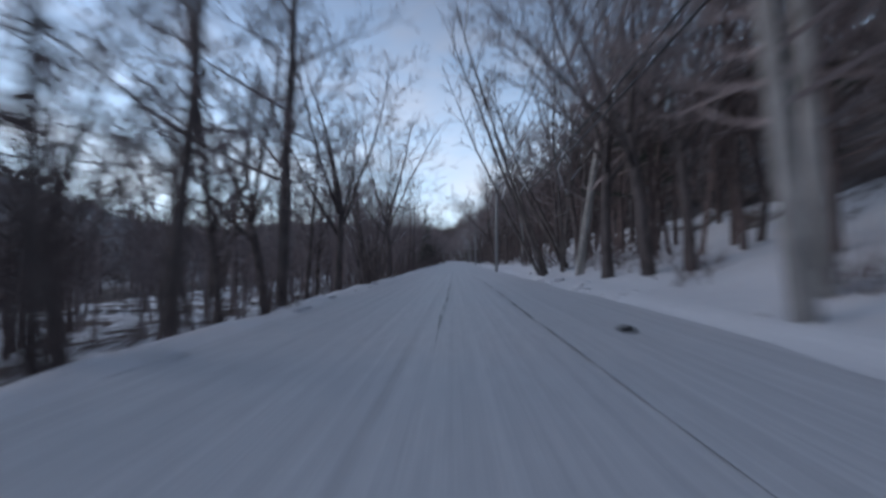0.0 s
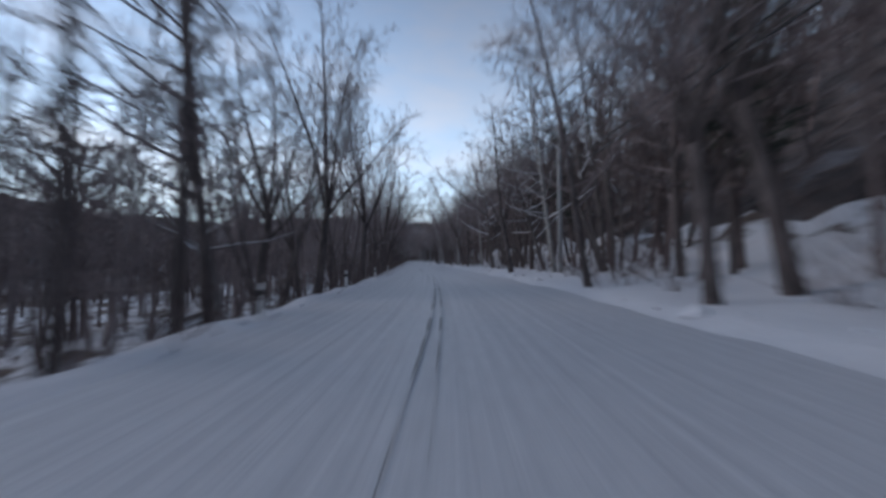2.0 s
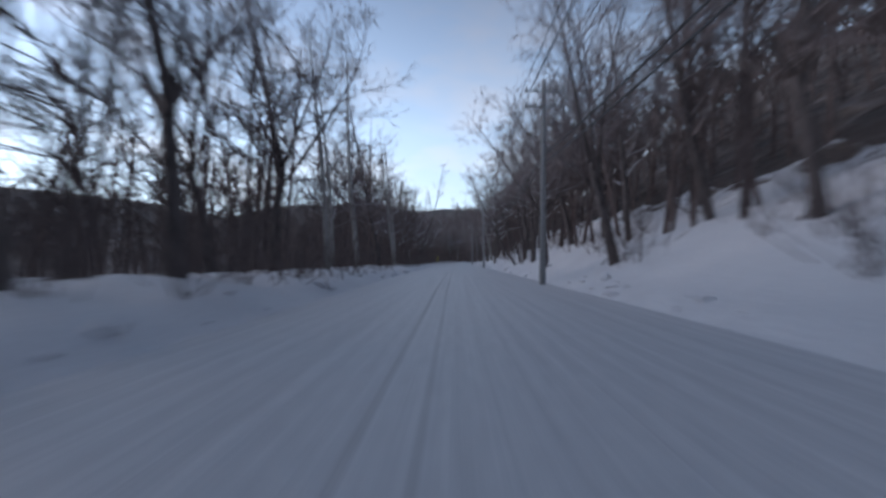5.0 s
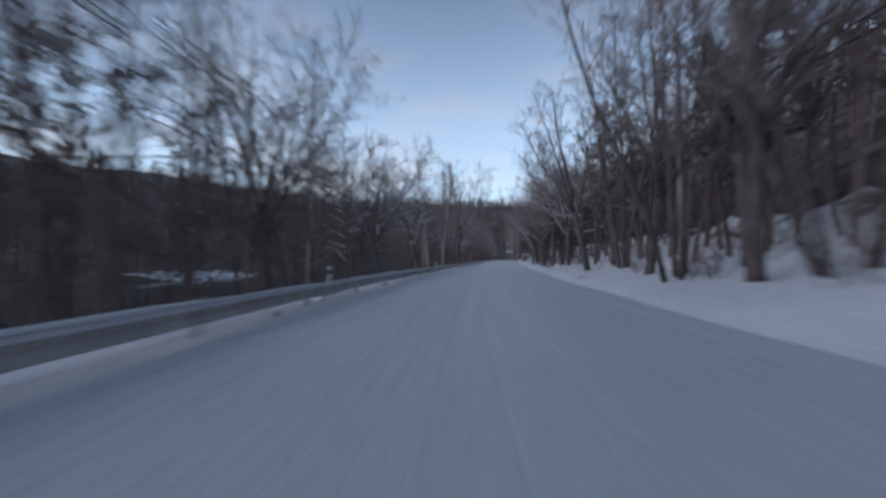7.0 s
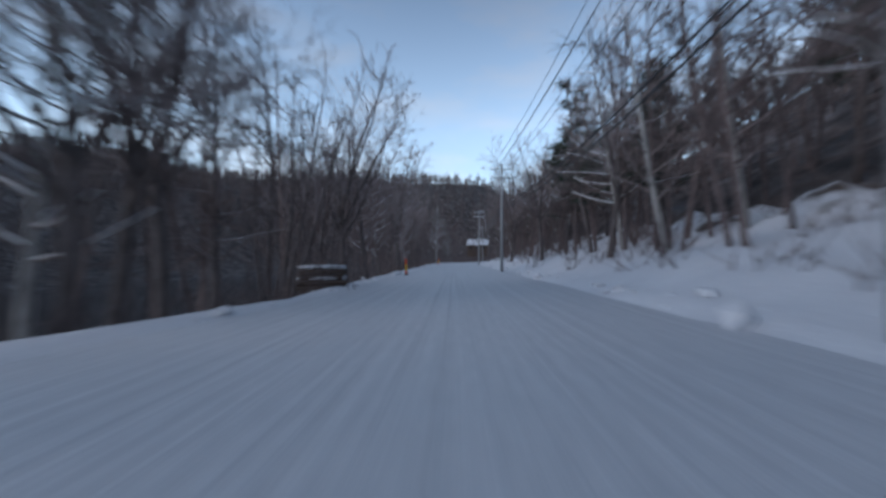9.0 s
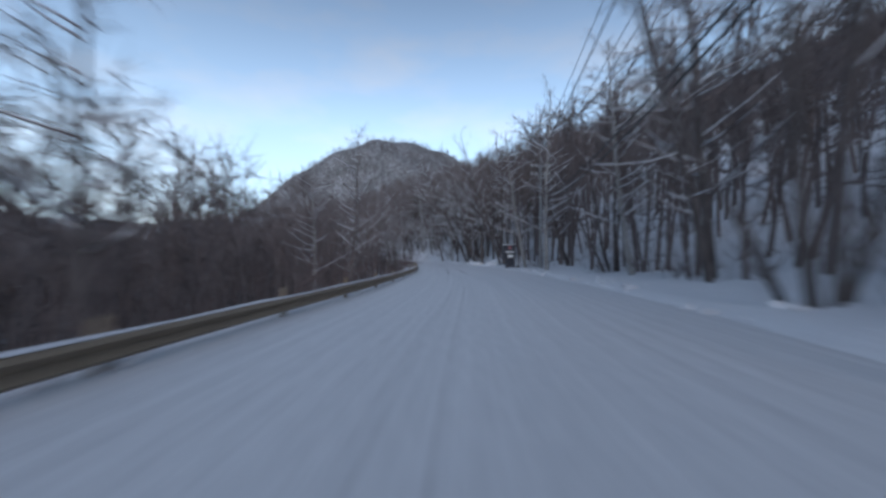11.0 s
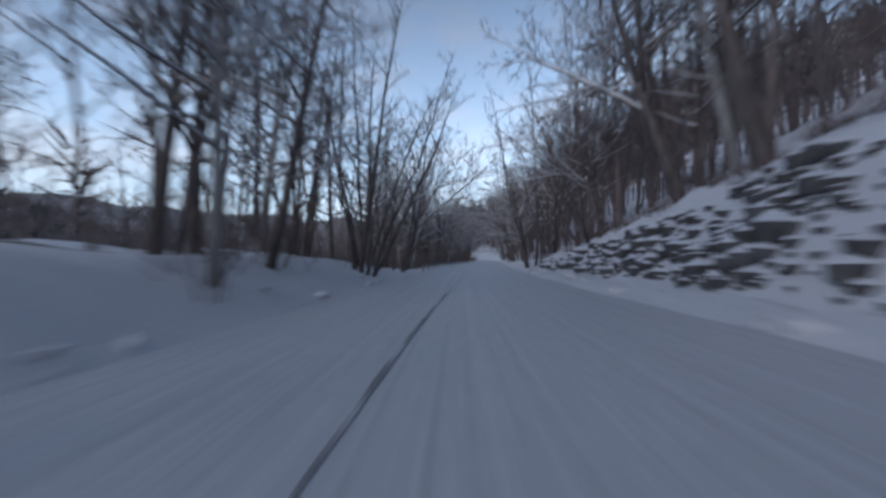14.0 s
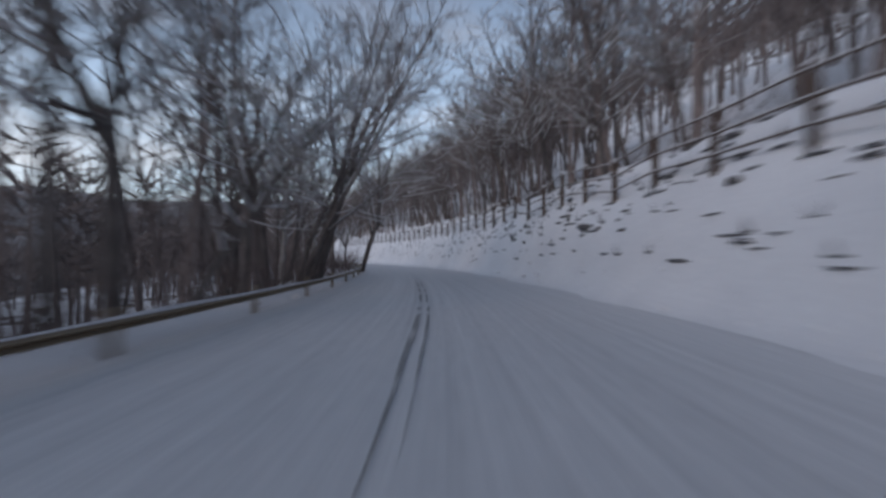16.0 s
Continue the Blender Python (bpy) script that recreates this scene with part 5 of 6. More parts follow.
# ---- guard rails along the drop ----
def rail_shape(st, s0, s1, lat_of, low, high, depth, wave=True):
    """A beam swept along the road between two heights; wave gives it the folded section of a crash barrier."""
    s = np.arange(s0, s1 + 0.01, 2.0)
    if wave:
        sec = [(0, low), (depth, low + (high - low) * 0.2), (depth * 0.25, (low + high) / 2), (depth, high - (high - low) * 0.2), (0, high), (-0.03, high), (-0.03, low)]
    else:
        sec = [(-depth / 2, low), (depth / 2, low), (depth * 0.45, high - 0.03), (0, high), (-depth * 0.45, high - 0.03)]
    n = len(sec)
    v, t = [], []
    for i, a in enumerate(s):
        jit = 0.0 if wave else 0.02 * math.sin(a * 1.3) + 0.015 * math.sin(a * 0.37)
        for dx, z in sec:
            x, y = road_xy(a, lat_of(a) + dx)
            v.append((x, y, z + (jit if z > low else 0)))
        if i:
            for j in range(n):
                p, q = (i - 1) * n + j, (i - 1) * n + (j + 1) % n
                t += [(p, q, q + n), (p, q + n, p + n)]
    e = (len(s) - 1) * n
    for j in range(1, n - 1):
        t += [(0, j + 1, j), (e, e + j, e + j + 1)]
    st.add(v, t)


POST = Stock()
POST.tube([(0, 0, -0.6), (0, 0, 0.3), (0, 0, 0.62)], [0.06, 0.06, 0.055], 6)
POST_STEEL, POST_RUST = POST.mesh("rail_post", STEEL), POST.mesh("rail_post", RUST)


def guard_rail(s0, s1, inset, low, high, mat, cap, label, post):
    lat_of = lambda a: float(edge_left(a)) + inset
    ob = tagged(new("guard_rail"), label, "guard rail")
    st = Stock()
    rail_shape(st, s0, s1, lat_of, low, high, 0.09)
    part("beam", st.mesh("beam", mat), ob)
    if cap > 0:
        st = Stock()
        rail_shape(st, s0, s1, lambda a: lat_of(a) - 0.03, high + 0.003, high + cap, 0.22 if cap > 0.06 else 0.1, False)
        part("snow_cap", st.mesh("snow_cap", SNOW), ob, "ridge of settled snow")
    for a in np.arange(s0 + 1, s1, 4.0):
        p = part("post", post, ob)
        p.matrix_basis = place(a, lat_of(a) - 0.1, 0.0)


guard_rail(560, 589, -0.1, 0.28, 0.6, CRUSTED, 0.08, "grey steel guard rail with snow on top", POST_STEEL)
guard_rail(619, 766, 0.0, 0.22, 0.55, CRUSTED, 0.05, "grey steel guard rail crusted with old dirty snow", POST_STEEL)
guard_rail(985, 1203, 0.0, 0.13, 0.42, RUST, 0.035, "weathered brown guard rail dusted with snow", POST_RUST)
guard_rail(1296, 1374, 0.0, 0.43, 0.54, BLACK, 0.03, "thin dark rail above drifted snow", POST_RUST)
guard_rail(1376, 1430, 0.0, 0.12, 0.44, CRUSTED, 0.15, "steel guard rail thickly capped with snow", POST_STEEL)
guard_rail(1432, 1580, 0.0, 0.34, 0.48, RUST, 0.03, "low weathered guard rail round the bend", POST_RUST)


# ---- utility poles and their cables ----
def pole_parts():
    st = Stock()
    st.tube([(0, 0, -0.6), (0, 0, 5), (0, 0, 10.4)], [0.17, 0.14, 0.1], 10)
    pole = st.mesh("pole", CONCRETE, True)
    st = Stock()
    st.box((0, 0, 0), (1.9, 0.09, 0.09))
    arm = st.mesh("crossarm", STEEL)
    st = Stock()
    st.tube([(0, 0, 0.04), (0, 0, 0.1), (0, 0, 0.16), (0, 0, 0.26)], [0.03, 0.07, 0.05, 0.06], 7)
    ins = st.mesh("insulator", WHITE)
    return pole, arm, ins


POLE, ARM, INSULATOR = pole_parts()
INS_X = (-0.85, -0.4, 0.4, 0.85)
POLE_S = [s * 1.0 for s in (2, 41, 82, 126, 163, 204, 247, 311, 352, 387, 428, 470, 510, 548, 584, 612, 649, 688, 716, 747, 779, 815, 848, 884, 920, 956, 992, 1028)]
POLE_OUT = {612.0: 4.0, 649.0: 4.5, 163.0: 2.0, 204.0: 2.8, 247.0: 1.5, 688.0: 3.8, 815.0: 0.7}     # poles that stand back among the trees
POLE_LAT = [float(edge_right(s)) + POLE_OUT.get(s, -0.4 if s < 1000 else 3.0) for s in POLE_S]


def utility_pole(s, lat):
    ob = tagged(new("utility_pole"), "grey concrete utility pole with two steel crossarms", "utility pole", "poles along the road")
    part("pole", POLE, ob)
    for z in (9.9, 9.1):
        arm = part("crossarm", ARM, ob)
        arm.matrix_basis = pose(0, 0.14 * K, z * K)
        for x in INS_X:
            part("insulator", INSULATOR, arm).matrix_basis = pose(x * K, 0, 0)
    ob.matrix_basis = place(s, lat, None, 0, radians(math.sin(s) * 0.8))


for s, lat in zip(POLE_S, POLE_LAT):
    utility_pole(s, lat)


def cable(a, b, sag, radius):
    st = Stock()
    pts = []
    for i in range(13):
        f = i / 12
        p = Vector(a).lerp(Vector(b), f)
        p.z -= sag * 4 * f * (1 - f)
        pts.append(p)
    st.tube(pts, [radius] * 13, 4)
    tagged(new("overhead_cable", st.mesh("overhead_cable", BLACK)), "black overhead cable sagging between utility poles", "cable", "overhead cables")


for i in range(len(POLE_S) - 1):
    ends = []
    for s, lat in ((POLE_S[i], POLE_LAT[i]), (POLE_S[i + 1], POLE_LAT[i + 1])):
        g = float(ground_z(np.array([s]), np.array([lat]))[0])
        ends.append([(*(float(c) for c in road_xy(s, lat + x)), g + z) for x, z in ((-0.85, 10.16), (-0.4, 10.16), (0.4, 10.16), (0.85, 10.16), (-0.85, 9.36), (0.15, 6.6), (0.15, 6.2))])
    for k, (a, b) in enumerate(zip(*ends)):
        cable(a, b, 0.5 if k < 5 else 0.8, 0.014 if k < 5 else 0.03)


# ---- posts and markers at the road's edge ----
def delineator(s, lat, tall=0.75):
    ob = tagged(new("delineator_post"), "white roadside post with a dark band", "road post", "edge posts")
    st = Stock()
    st.tube([(0, 0, -0.3), (0, 0, tall - 0.06), (0, 0, tall)], [0.055, 0.05, 0.03], 8)
    part("shaft", st.mesh("shaft", WHITE), ob)
    st = Stock()
    st.tube([(0, 0, tall - 0.25), (0, 0, tall - 0.13)], [0.056, 0.056], 8)
    part("band", st.mesh("band", BLACK), ob, "dark reflector band")
    ob.matrix_basis = place(s, lat)


for s in np.arange(100, 216, 8.0):
    delineator(float(s), float(edge_left(s)) - 0.35 - 0.1 * math.sin(s))
for s in (618, 642, 664):
    delineator(s, float(edge_left(s)) - 0.3, 1.0)
delineator(1092, 6.6, 0.6)
delineator(1148, 6.4, 0.7)


def marker_tube(s, lat, tilt):
    ob = tagged(new("marker_tube"), "orange plastic marker tube with yellow bands at the snowy verge", "marker tube", "marker tubes at the verge")
    st = Stock()
    st.tube([(0, 0, 0.04), (0, 0, 0.12), (0, 0, 1.12), (0, 0, 1.17), (0, 0, 1.19)], [0.1, 0.085, 0.08, 0.07, 0.03], 14)
    part("tube", st.mesh("tube", ORANGE, True), ob)
    for z in (0.32, 0.58):
        st = Stock()
        st.tube([(0, 0, z), (0, 0, z + 0.15)], [0.0875, 0.0865], 14)
        part("band", st.mesh("band", YELLOW), ob, "yellow reflective band")
    st = Stock()
    st.tube([(0, 0, -0.06), (0, 0, 0.035), (0, 0, 0.05)], [0.2, 0.2, 0.15], 14)
    part("foot", st.mesh("foot", BLACK), ob, "round black rubber foot")
    ob.matrix_basis = place(s, lat, 0.04, 0.0, tilt)


marker_tube(713.0, -3.7, 0.0)
marker_tube(840.5, -3.75, 0.02)
marker_tube(891.0, -3.4, -0.12)


def marker_post(s, lat):
    ob = tagged(new("marker_post"), "tall yellow-green marker post at the end of a rail", "marker post")
    st = Stock()
    st.box((0, 0, 1.15), (0.3, 0.1, 1.3))
    part("panel", st.mesh("panel", YELLOW), ob)
    for z in (0.75, 1.15, 1.55):
        st = Stock()
        st.box((0, -0.053, z), (0.3, 0.004, 0.14), 0, 0)
        part("stripe", st.mesh("stripe", BLACK), ob, "dark stripe")
    st = Stock()
    st.tube([(0, 0, -0.3), (0, 0, 0.6)], [0.05, 0.05], 8)
    part("foot", st.mesh("foot", STEEL), ob)
    ob.matrix_basis = place(s, lat)


marker_post(1386, -4.05)
marker_post(556, -4.6)


# ---- rocks on the banks ----
def rock_mesh(seed, w, d, h):
    r = random.Random(seed)
    bm = bmesh.new()
    bmesh.ops.create_icosphere(bm, subdivisions=2, radius=1.0)
    for v in bm.verts:
        k = 1 + 0.28 * noise.noise(v.co * 1.3 + Vector((seed * 3.1, 0, 0))) + 0.12 * noise.noise(v.co * 3.1 + Vector((0, seed * 1.7, 0)))
        v.co = Vector((v.co.x * w / 2, v.co.y * d / 2, v.co.z * h / 2)) * k * K
    me = bpy.data.meshes.new("rock")
    bm.to_mesh(me)
    bm.free()
    me.materials.append(STONE)
    return me


ROCKS = [rock_mesh(i, 1.2, 0.8, 0.7) for i in range(5)]


def boulder(s, lat, size, i):
    ob = tagged(new("boulder", ROCKS[i % 5]), "dark grey boulder half covered with snow", "rock", "rocks on the banks")
    ob.matrix_basis = place(s, lat, float(ground_z(np.array([s]), np.array([lat]))[0]) + 0.12 * size, i * 1.3) @ Matrix.Scale(size, 4)


def boulders(*rows):
    """Rocks at s, lat, size."""
    for i, (s, lat, size) in enumerate(rows):
        boulder(s, lat, size, i + int(s))


boulders((105, 6.4, 1.2), (107, 7.2, 1.4), (110, 6.6, 1), (113, 7.8, 1.5), (116, 6.9, 1.1), (119, 8.2, 1.3), (287, 5.7, 1.3), (289, 6.4, 0.8))
boulders((368.5, 7.6, 0.8), (370, 8.7, 1.3), (371, 8.2, 0.7), (373, 9.2, 1), (376, 9, 0.9), (366, 6.7, 0.6), (367, 8, 1), (380, 9.4, 0.9), (364.5, -5.6, 0.8), (372, -6.2, 0.9), (384, -6, 1))
boulders((591, 7, 1.5), (592.5, 7.8, 1.7), (594, 6.8, 1.1), (597, 8.6, 1.3), (600, 7.6, 1), (676, 6.4, 0.7), (684, 6.6, 0.8), (737, 7.4, 0.9), (739, 8.2, 1), (742, 7.2, 0.9), (745, 9, 1), (733, 6.2, 0.4), (735.5, 8.3, 0.5), (736.3, 8.8, 0.6), (737.6, 8.6, 0.5), (738.6, 9.2, 0.6), (776, 8.8, 0.9), (790, 9, 0.9), (800, 8.7, 0.8))
boulders((1093, 7.6, 0.5), (1095, 8.8, 0.6), (1099, 8, 0.5), (1138, 8.6, 0.7), (1145, 9.4, 0.7), (1176, 6.6, 0.7), (1179, 8, 0.9), (1184, 8.2, 0.8), (1202, 6.8, 1.2), (1206, 7, 1.4), (1209, 7.4, 1.2))
boulders((1362, 7.7, 1), (1364, 8.1, 1.2), (1366, 7.8, 0.9), (1369, 8.4, 0.8), (1403, 8.2, 0.72), (1406, 7.6, 0.48), (1401, 7, 0.48), (1428, 6.6, 0.7), (1456, 6.3, 0.5), (1449, 6.8, 0.4), (1460, 7.5, 0.4))


def snow_clod(s, lat, size):
    """A dark frozen lump that fell on the road."""
    me = rock_mesh(17, 1.2, 0.9, 0.7)
    me.materials.clear()
    me.materials.append(plain("frozen_slush", (0.03, 0.03, 0.034), 0.55))
    tagged(new("frozen_clod", me), "dark frozen lump of slush lying on the snowy road", "clod").matrix_basis = place(s, lat, 0.1 * size, 0.4) @ Matrix.Scale(size, 4)


snow_clod(6.9, 2.95, 0.3)


def snow_heap(s, lat, w, h, seed):
    bm = bmesh.new()
    bmesh.ops.create_icosphere(bm, subdivisions=3, radius=1.0)
    for v in bm.verts:
        k = 1 + 0.25 * noise.noise(v.co * 1.2 + Vector((seed, 0, 0))) + 0.08 * noise.noise(v.co * 4 + Vector((seed, 3, 0)))
        v.co = Vector((v.co.x * w / 2 * k, v.co.y * w / 2 * k, (v.co.z - 0.12) * h * k)) * K
    for f in bm.faces:
        f.smooth = True
    me = bpy.data.meshes.new("snow_mound")
    bm.to_mesh(me)
    bm.free()
    me.materials.append(SNOW)
    tagged(new("snow_mound", me), "ploughed heap of clean snow beside the road", "snow heap", "ploughed snow").matrix_basis = place(s, lat)


for i, (s, lat, w, h) in enumerate(((1043, 6.8, 2.6, 0.7), (1046, 8.2, 3.0, 0.8), (1041, 10.0, 3.4, 0.6), (1048, 5.9, 2.2, 0.4), (1052, 6.3, 2.6, 0.4), (611, -5.8, 2.4, 0.5), (602, -5.9, 2.4, 0.45))):
    snow_heap(s, lat, w, h, i * 7.0)


# ---- entrance sign ----
def entrance_sign(s, lat):
    ob = tagged(new("entrance_sign"), "dark blue upright roadside sign with a pale emblem and panel", "sign")
    st = Stock()
    st.box((0, 0, 1.65), (1.35, 0.5, 1.5))
    part("cabinet", st.mesh("cabinet", NAVY), ob)
    st = Stock()
    st.box((0.1, 0, 0.4), (1.0, 0.4, 1.2))
    part("plinth", st.mesh("plinth", NAVY), ob)
    st = Stock()
    st.tube([(0.05, -0.253, 2.1), (0.05, -0.262, 2.1)], [0.17, 0.17], 20)
    part("emblem", st.mesh("emblem", plain("faded_red", (0.35, 0.12, 0.13), 0.5)), ob, "round faded red emblem")
    for z, w in ((1.72, 1.0), (1.6, 0.8)):
        st = Stock()
        st.box((0.05, -0.257, z), (w, 0.012, 0.06))
        part("text_bar", st.mesh("text_bar", WHITE), ob, "pale line of lettering")
    st = Stock()
    st.box((0.12, -0.258, 1.22), (0.6, 0.016, 0.26))
    part("white_panel", st.mesh("white_panel", WHITE), ob, "white panel")
    st = Stock()
    st.box((0, 0, 2.43), (1.4, 0.55, 0.07))
    part("snow_cap", st.mesh("snow_cap", SNOW), ob, "thin layer of snow")
    ob.matrix_basis = place(s, lat, None, radians(-4))


entrance_sign(1031.4, 5.9)
boulder(1032.5, 7.0, 0.9, 3)


# ---- notice board, hut and house among the trees ----
def notice_board(s, lat):
    ob = tagged(new("notice_board"), "dark wooden notice board under a little snowy roof", "notice board")
    for x in (-0.8, 0.8):
        st = Stock()
        st.box((x, 0, 0.8), (0.12, 0.12, 2.2))
        part("post", st.mesh("post", WOOD), ob)
    st = Stock()
    st.box((0, 0, 1.0), (1.7, 0.06, 1.0))
    part("board", st.mesh("board", WOOD), ob)
    for x in (-0.55, 0.0, 0.5):
        st = Stock()
        st.box((x, -0.036, 1.05), (0.4, 0.006, 0.55))
        part("notice", st.mesh("notice", plain("grey_paper", (0.3, 0.3, 0.31), 0.7)), ob, "faded grey notice sheet")
    for y, rx in ((-0.2, 0.45), (0.2, -0.45)):
        st = Stock()
        st.box((0, y, 1.85), (2.0, 0.5, 0.05), 0, rx)
        part("roof_board", st.mesh("roof_board", WOOD), ob)
        st = Stock()
        st.box((0, y, 1.92), (1.9, 0.44, 0.08), 0, rx)
        part("snow_cover", st.mesh("snow_cover", SNOW), ob, "snow on the roof")
    st = Stock()
    st.box((0, -0.1, 0.38), (1.8, 0.2, 0.06))
    part("shelf", st.mesh("shelf", WOOD), ob)
    ob.matrix_basis = place(s, lat, None, radians(-6))


notice_board(739.3, 7.5)


def cabin(s, lat, w, d, h, roof, turn, label, name, z=None):
    """A timber building with a pitched roof under snow."""
    ob = tagged(new(name), label, "house")
    st = Stock()
    st.box((0, 0, h / 2 - 0.8), (w, d, h + 1.6))
    body = part("wall", st.mesh("wall", WOOD), ob)
    for y, rx in ((-d * 0.29, roof), (d * 0.29, -roof)):
        ln = d * 0.66 / math.cos(roof)
        z = h + math.tan(roof) * d * 0.21
        st = Stock()
        st.box((0, y, z), (w + 0.8, ln, 0.12), 0, rx)
        r = part("roof", st.mesh("roof", WOOD), ob)
        st = Stock()
        st.box((0, y, z + 0.15), (w + 0.7, ln - 0.06, 0.16), 0, rx)
        part("roof_snow", st.mesh("roof_snow", SNOW), r, "thick snow on the roof")
    for sx in (-1, 1):
        v = [(sx * w / 2, -d / 2, h - 0.05), (sx * w / 2, d / 2, h - 0.05), (sx * w / 2, 0, h + math.tan(roof) * d / 2)]
        v += [(x - sx * 0.12, y, z) for x, y, z in v]
        st = Stock()
        st.add(v, [(0, 1, 2), (3, 5, 4), (0, 3, 4), (0, 4, 1), (1, 4, 5), (1, 5, 2), (2, 5, 3), (2, 3, 0)])
        part("gable", st.mesh("gable", WOOD), ob)
    n = max(2, int(w / 2.2))
    for i in range(n):
        x = -w / 2 + w * (i + 0.5) / n
        st = Stock()
        st.box((x, -d / 2 - 0.01, h * 0.55), (1.1, 0.06, 1.0))
        win = part("window", st.mesh("window", WOOD), ob)
        st = Stock()
        st.box((x, -d / 2 - 0.042, h * 0.55), (0.94, 0.01, 0.84))
        part("pane", st.mesh("pane", DARK_GLASS), win)
    ob.matrix_basis = place(s, lat, z, turn)


cabin(747, 20.8, 10.5, 7, 2.6, 0.45, radians(-90), "dark timber house under a snowy pitched roof", "timber_house", 4.7)
cabin(757, 14.5, 2.4, 2.0, 2.0, 0.3, radians(-50), "small dark wooden hut with snow on its roof", "wooden_hut")
cabin(950, -10.0, 7, 6, 2.8, 0.5, radians(25), "low dark timber cottage with a snow-covered roof", "timber_cottage")


def wood_stack(s, lat):
    ob = tagged(new("log_stack"), "stack of dark logs under a blanket of snow", "log stack")
    r = random.Random(3)
    for row in range(4):
        for j in range(7 - row):
            st = Stock()
            y = (j - (6 - row) / 2) * 0.34 + r.uniform(-0.03, 0.03)
            rad = r.uniform(0.14, 0.18)
            st.tube([(-1.2 + r.uniform(-.1, .1), y, 0.16 + row * 0.29), (0, y, 0.17 + row * 0.29), (1.2 + r.uniform(-.1, .1), y, 0.16 + row * 0.29)], [rad, rad, rad * 0.95], 8)
            part("log", st.mesh("log", WOOD), ob)
    for z, w in ((0.72, 0.5), (1.3, 0.34)):
        heap = Stock()
        heap.tube([(-1.2, 0, 0), (-0.4, 0.05, 0), (0.5, 0, 0), (1.2, 0, 0)], [w * 0.7, w, w * 0.95, w * 0.7], 10)
        v, f = heap.get()
        v = v * (1.06, 2.0, 0.42) + (0, 0.0, z)
        part("snow_cover", mesh_np("snow_cover", v, f, [SNOW], smooth=True), ob, "blanket of snow")
    ob.matrix_basis = place(s, lat, None, radians(15), 0.0, 0.8)


wood_stack(827.5, -5.9)


# ---- fence on the bank ----
def bank_fence(s0, s1, lat):
    ob = tagged(new("bank_fence"), "dark post fence with thin snow-dusted rails along the bank", "fence")

    def top(a):
        return float(ground_z(np.array([a]), np.array([lat]))[0])
    st = Stock()
    st.box((0, 0, 0.6), (0.16, 0.14, 2.2))
    post = st.mesh("fence_post", WOOD)
    st = Stock()
    st.box((0, 0, 1.73), (0.2, 0.18, 0.07))
    cap = st.mesh("snow_cap", SNOW)
    marks = np.arange(s0, s1, 2.6)
    for a in marks:
        p = part("post", post, ob)
        p.matrix_basis = place(a, lat, top(a))
        part("snow_cap", cap, p, "small cap of snow")
    for a, b in zip(marks[:-1], marks[1:]):
        for z in (0.45, 1.0, 1.55):
            p = [(*(float(c) for c in road_xy(e, lat - 0.1)), top(e) + z) for e in (a, b)]
            st = Stock()
            st.tube(p, [0.03, 0.03], 5)
            rail = part("rail", st.mesh("fence_rail", WOOD), ob)
            st = Stock()
            st.tube([(x, y, h + 0.04) for x, y, h in p], [0.018, 0.018], 4)
            part("rail_snow", st.mesh("rail_snow", SNOW), rail, "line of snow")


bank_fence(1419, 1560, 7.3)


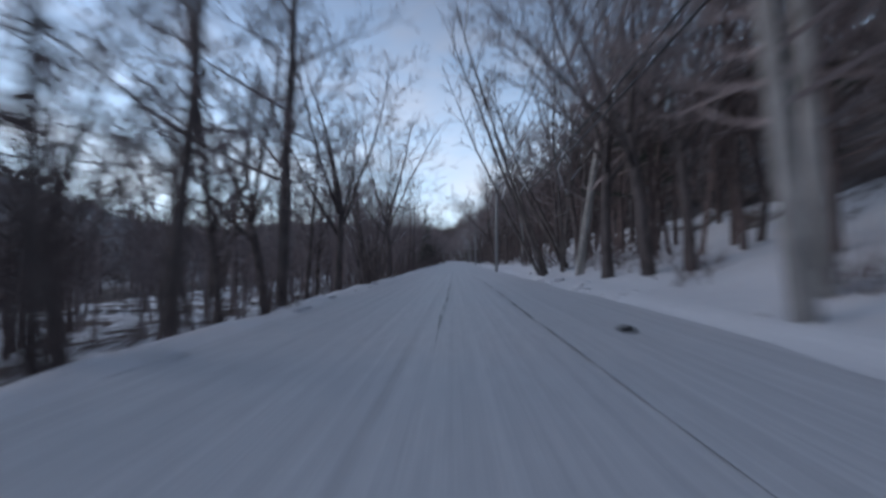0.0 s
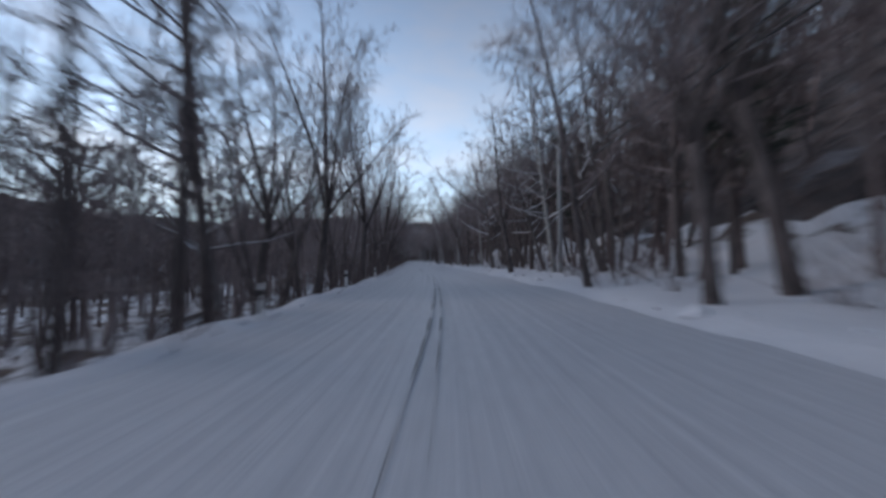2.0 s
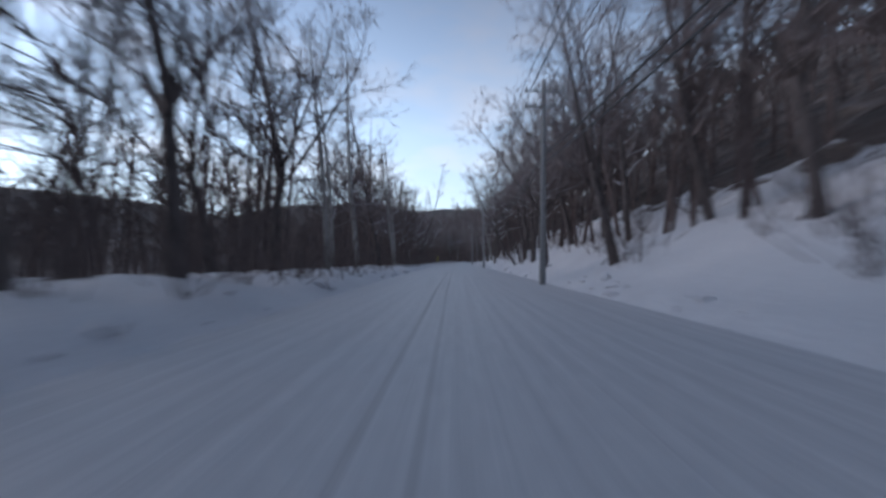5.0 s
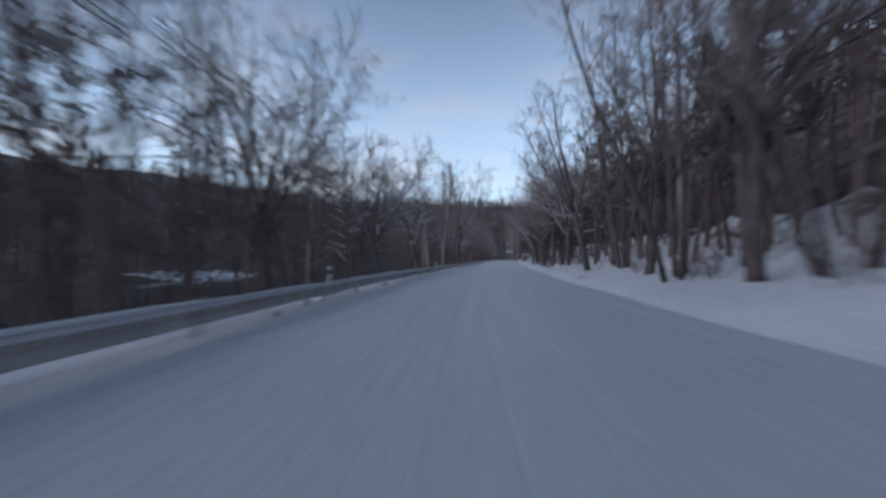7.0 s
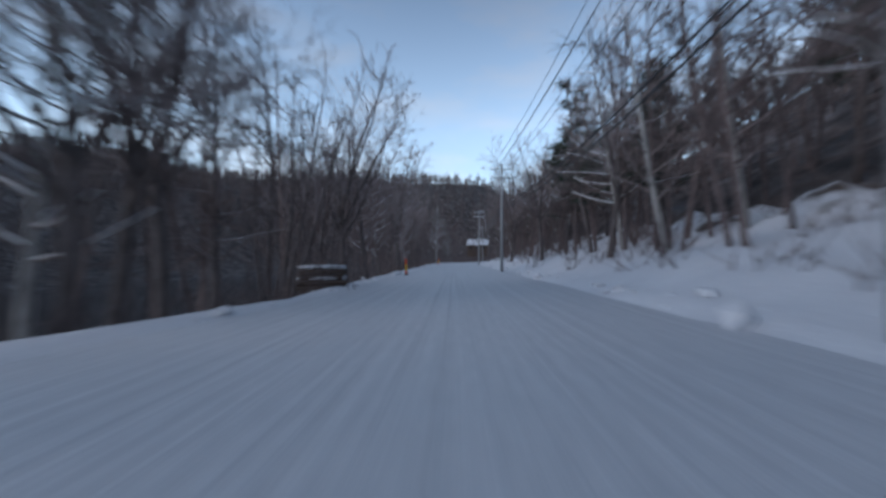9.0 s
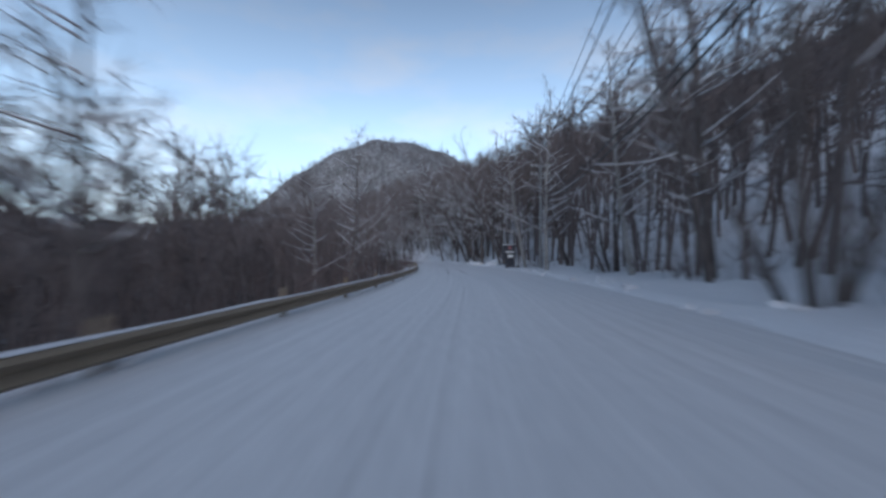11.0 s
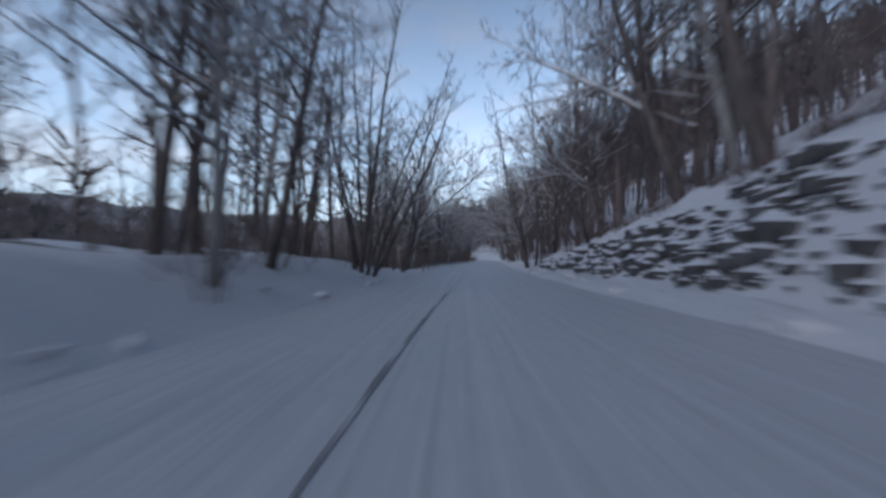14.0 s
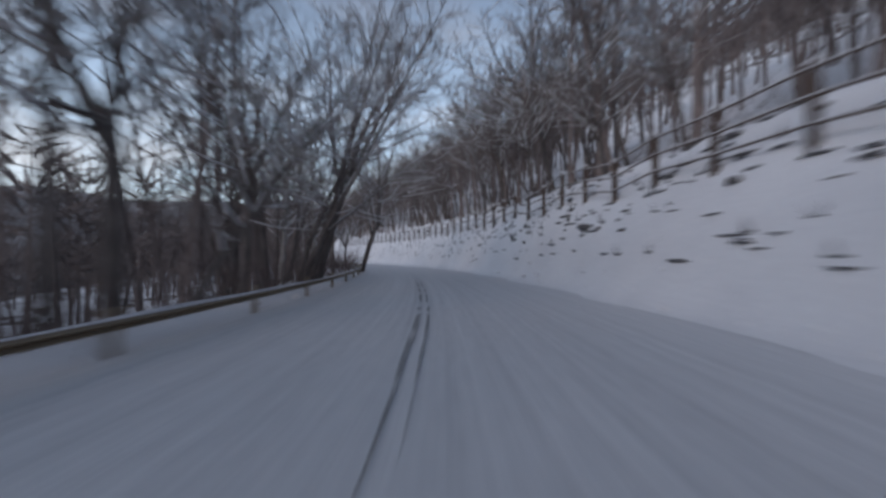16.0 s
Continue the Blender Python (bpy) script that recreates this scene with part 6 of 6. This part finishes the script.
# ---- stone-faced bank ----
def stone_bank(s0, s1):
    ob = tagged(new("stone_bank"), "rough dark stone facing patched with snow above the road", "retaining wall")
    r = random.Random(11)
    body = strip("facing", s0, s1, 1.0, tuple(6.2 + 0.3 * i for i in range(11)), lambda s, l: ground_z(s, l) + 0.05, [SNOW])
    part("facing", body, ob, "snow between the stones")
    shapes = []
    for i in range(6):
        bm = bmesh.new()
        bmesh.ops.create_icosphere(bm, subdivisions=1, radius=1.0)
        for v in bm.verts:
            v.co = Vector((v.co.x * 0.2, v.co.y * 0.27, v.co.z * 0.2)) * (1 + 0.3 * noise.noise(v.co * 1.4 + Vector((i * 5.0, 0, 0))) + 0.25 * noise.noise(v.co * 3.7 + Vector((0, i * 5.0, 0)))) * K
        me = bpy.data.meshes.new("stone")
        bm.to_mesh(me)
        bm.free()
        me.materials.append(STONE)
        shapes.append(me)
    raw = []
    for me in shapes:
        raw.append((np.array([v.co[:] for v in me.vertices]) / K, np.array([p.vertices[:] for p in me.polygons])))
    rest = Stock()
    made = 0
    for s in np.arange(s0, s1, 0.42):
        for i in range(13):
            a = s + r.uniform(-0.3, 0.3)
            hi = 8.95 if a < 1265 else 8.95 - 1.6 * (a - 1265) / 30.0
            lat = 6.45 + (hi - 6.45) * (i + r.random()) / 13
            # snow hides more of the stones towards the top of the bank
            bare = noise.noise(Vector((a * 0.22, lat * 0.7, 4.0)))
            if r.random() < 0.22 + 0.5 * ((lat - 6.4) / 2.6) ** 2 - 0.6 * bare:
                continue
            z = float(ground_z(np.array([a]), np.array([lat]))[0]) + 0.07
            k, size, turn = r.randrange(6), r.choice((0.5, 0.7, 0.9, 1.5)) * r.uniform(0.8, 1.2) * (1.0 + max(0.0, bare) * 0.7), r.uniform(-3.1, 3.1)
            if 1226 < a < 1250 and made < 290:
                part("stone", shapes[k], ob).matrix_basis = place(a, lat, z, turn, 0.0, size)
                made += 1
            else:
                v, t = raw[k]
                x, y = road_xy(a, lat)
                h = heading(a) + turn
                c, n = math.cos(h), math.sin(h)
                rest.add(np.stack(((v[:, 0] * c - v[:, 1] * n) * size + x, (v[:, 0] * n + v[:, 1] * c) * size + y, v[:, 2] * size + z), axis=-1), t)
    tagged(part("stone_rubble", rest.mesh("stone_rubble", STONE), ob), kind="stuff")


stone_bank(1212, 1296)
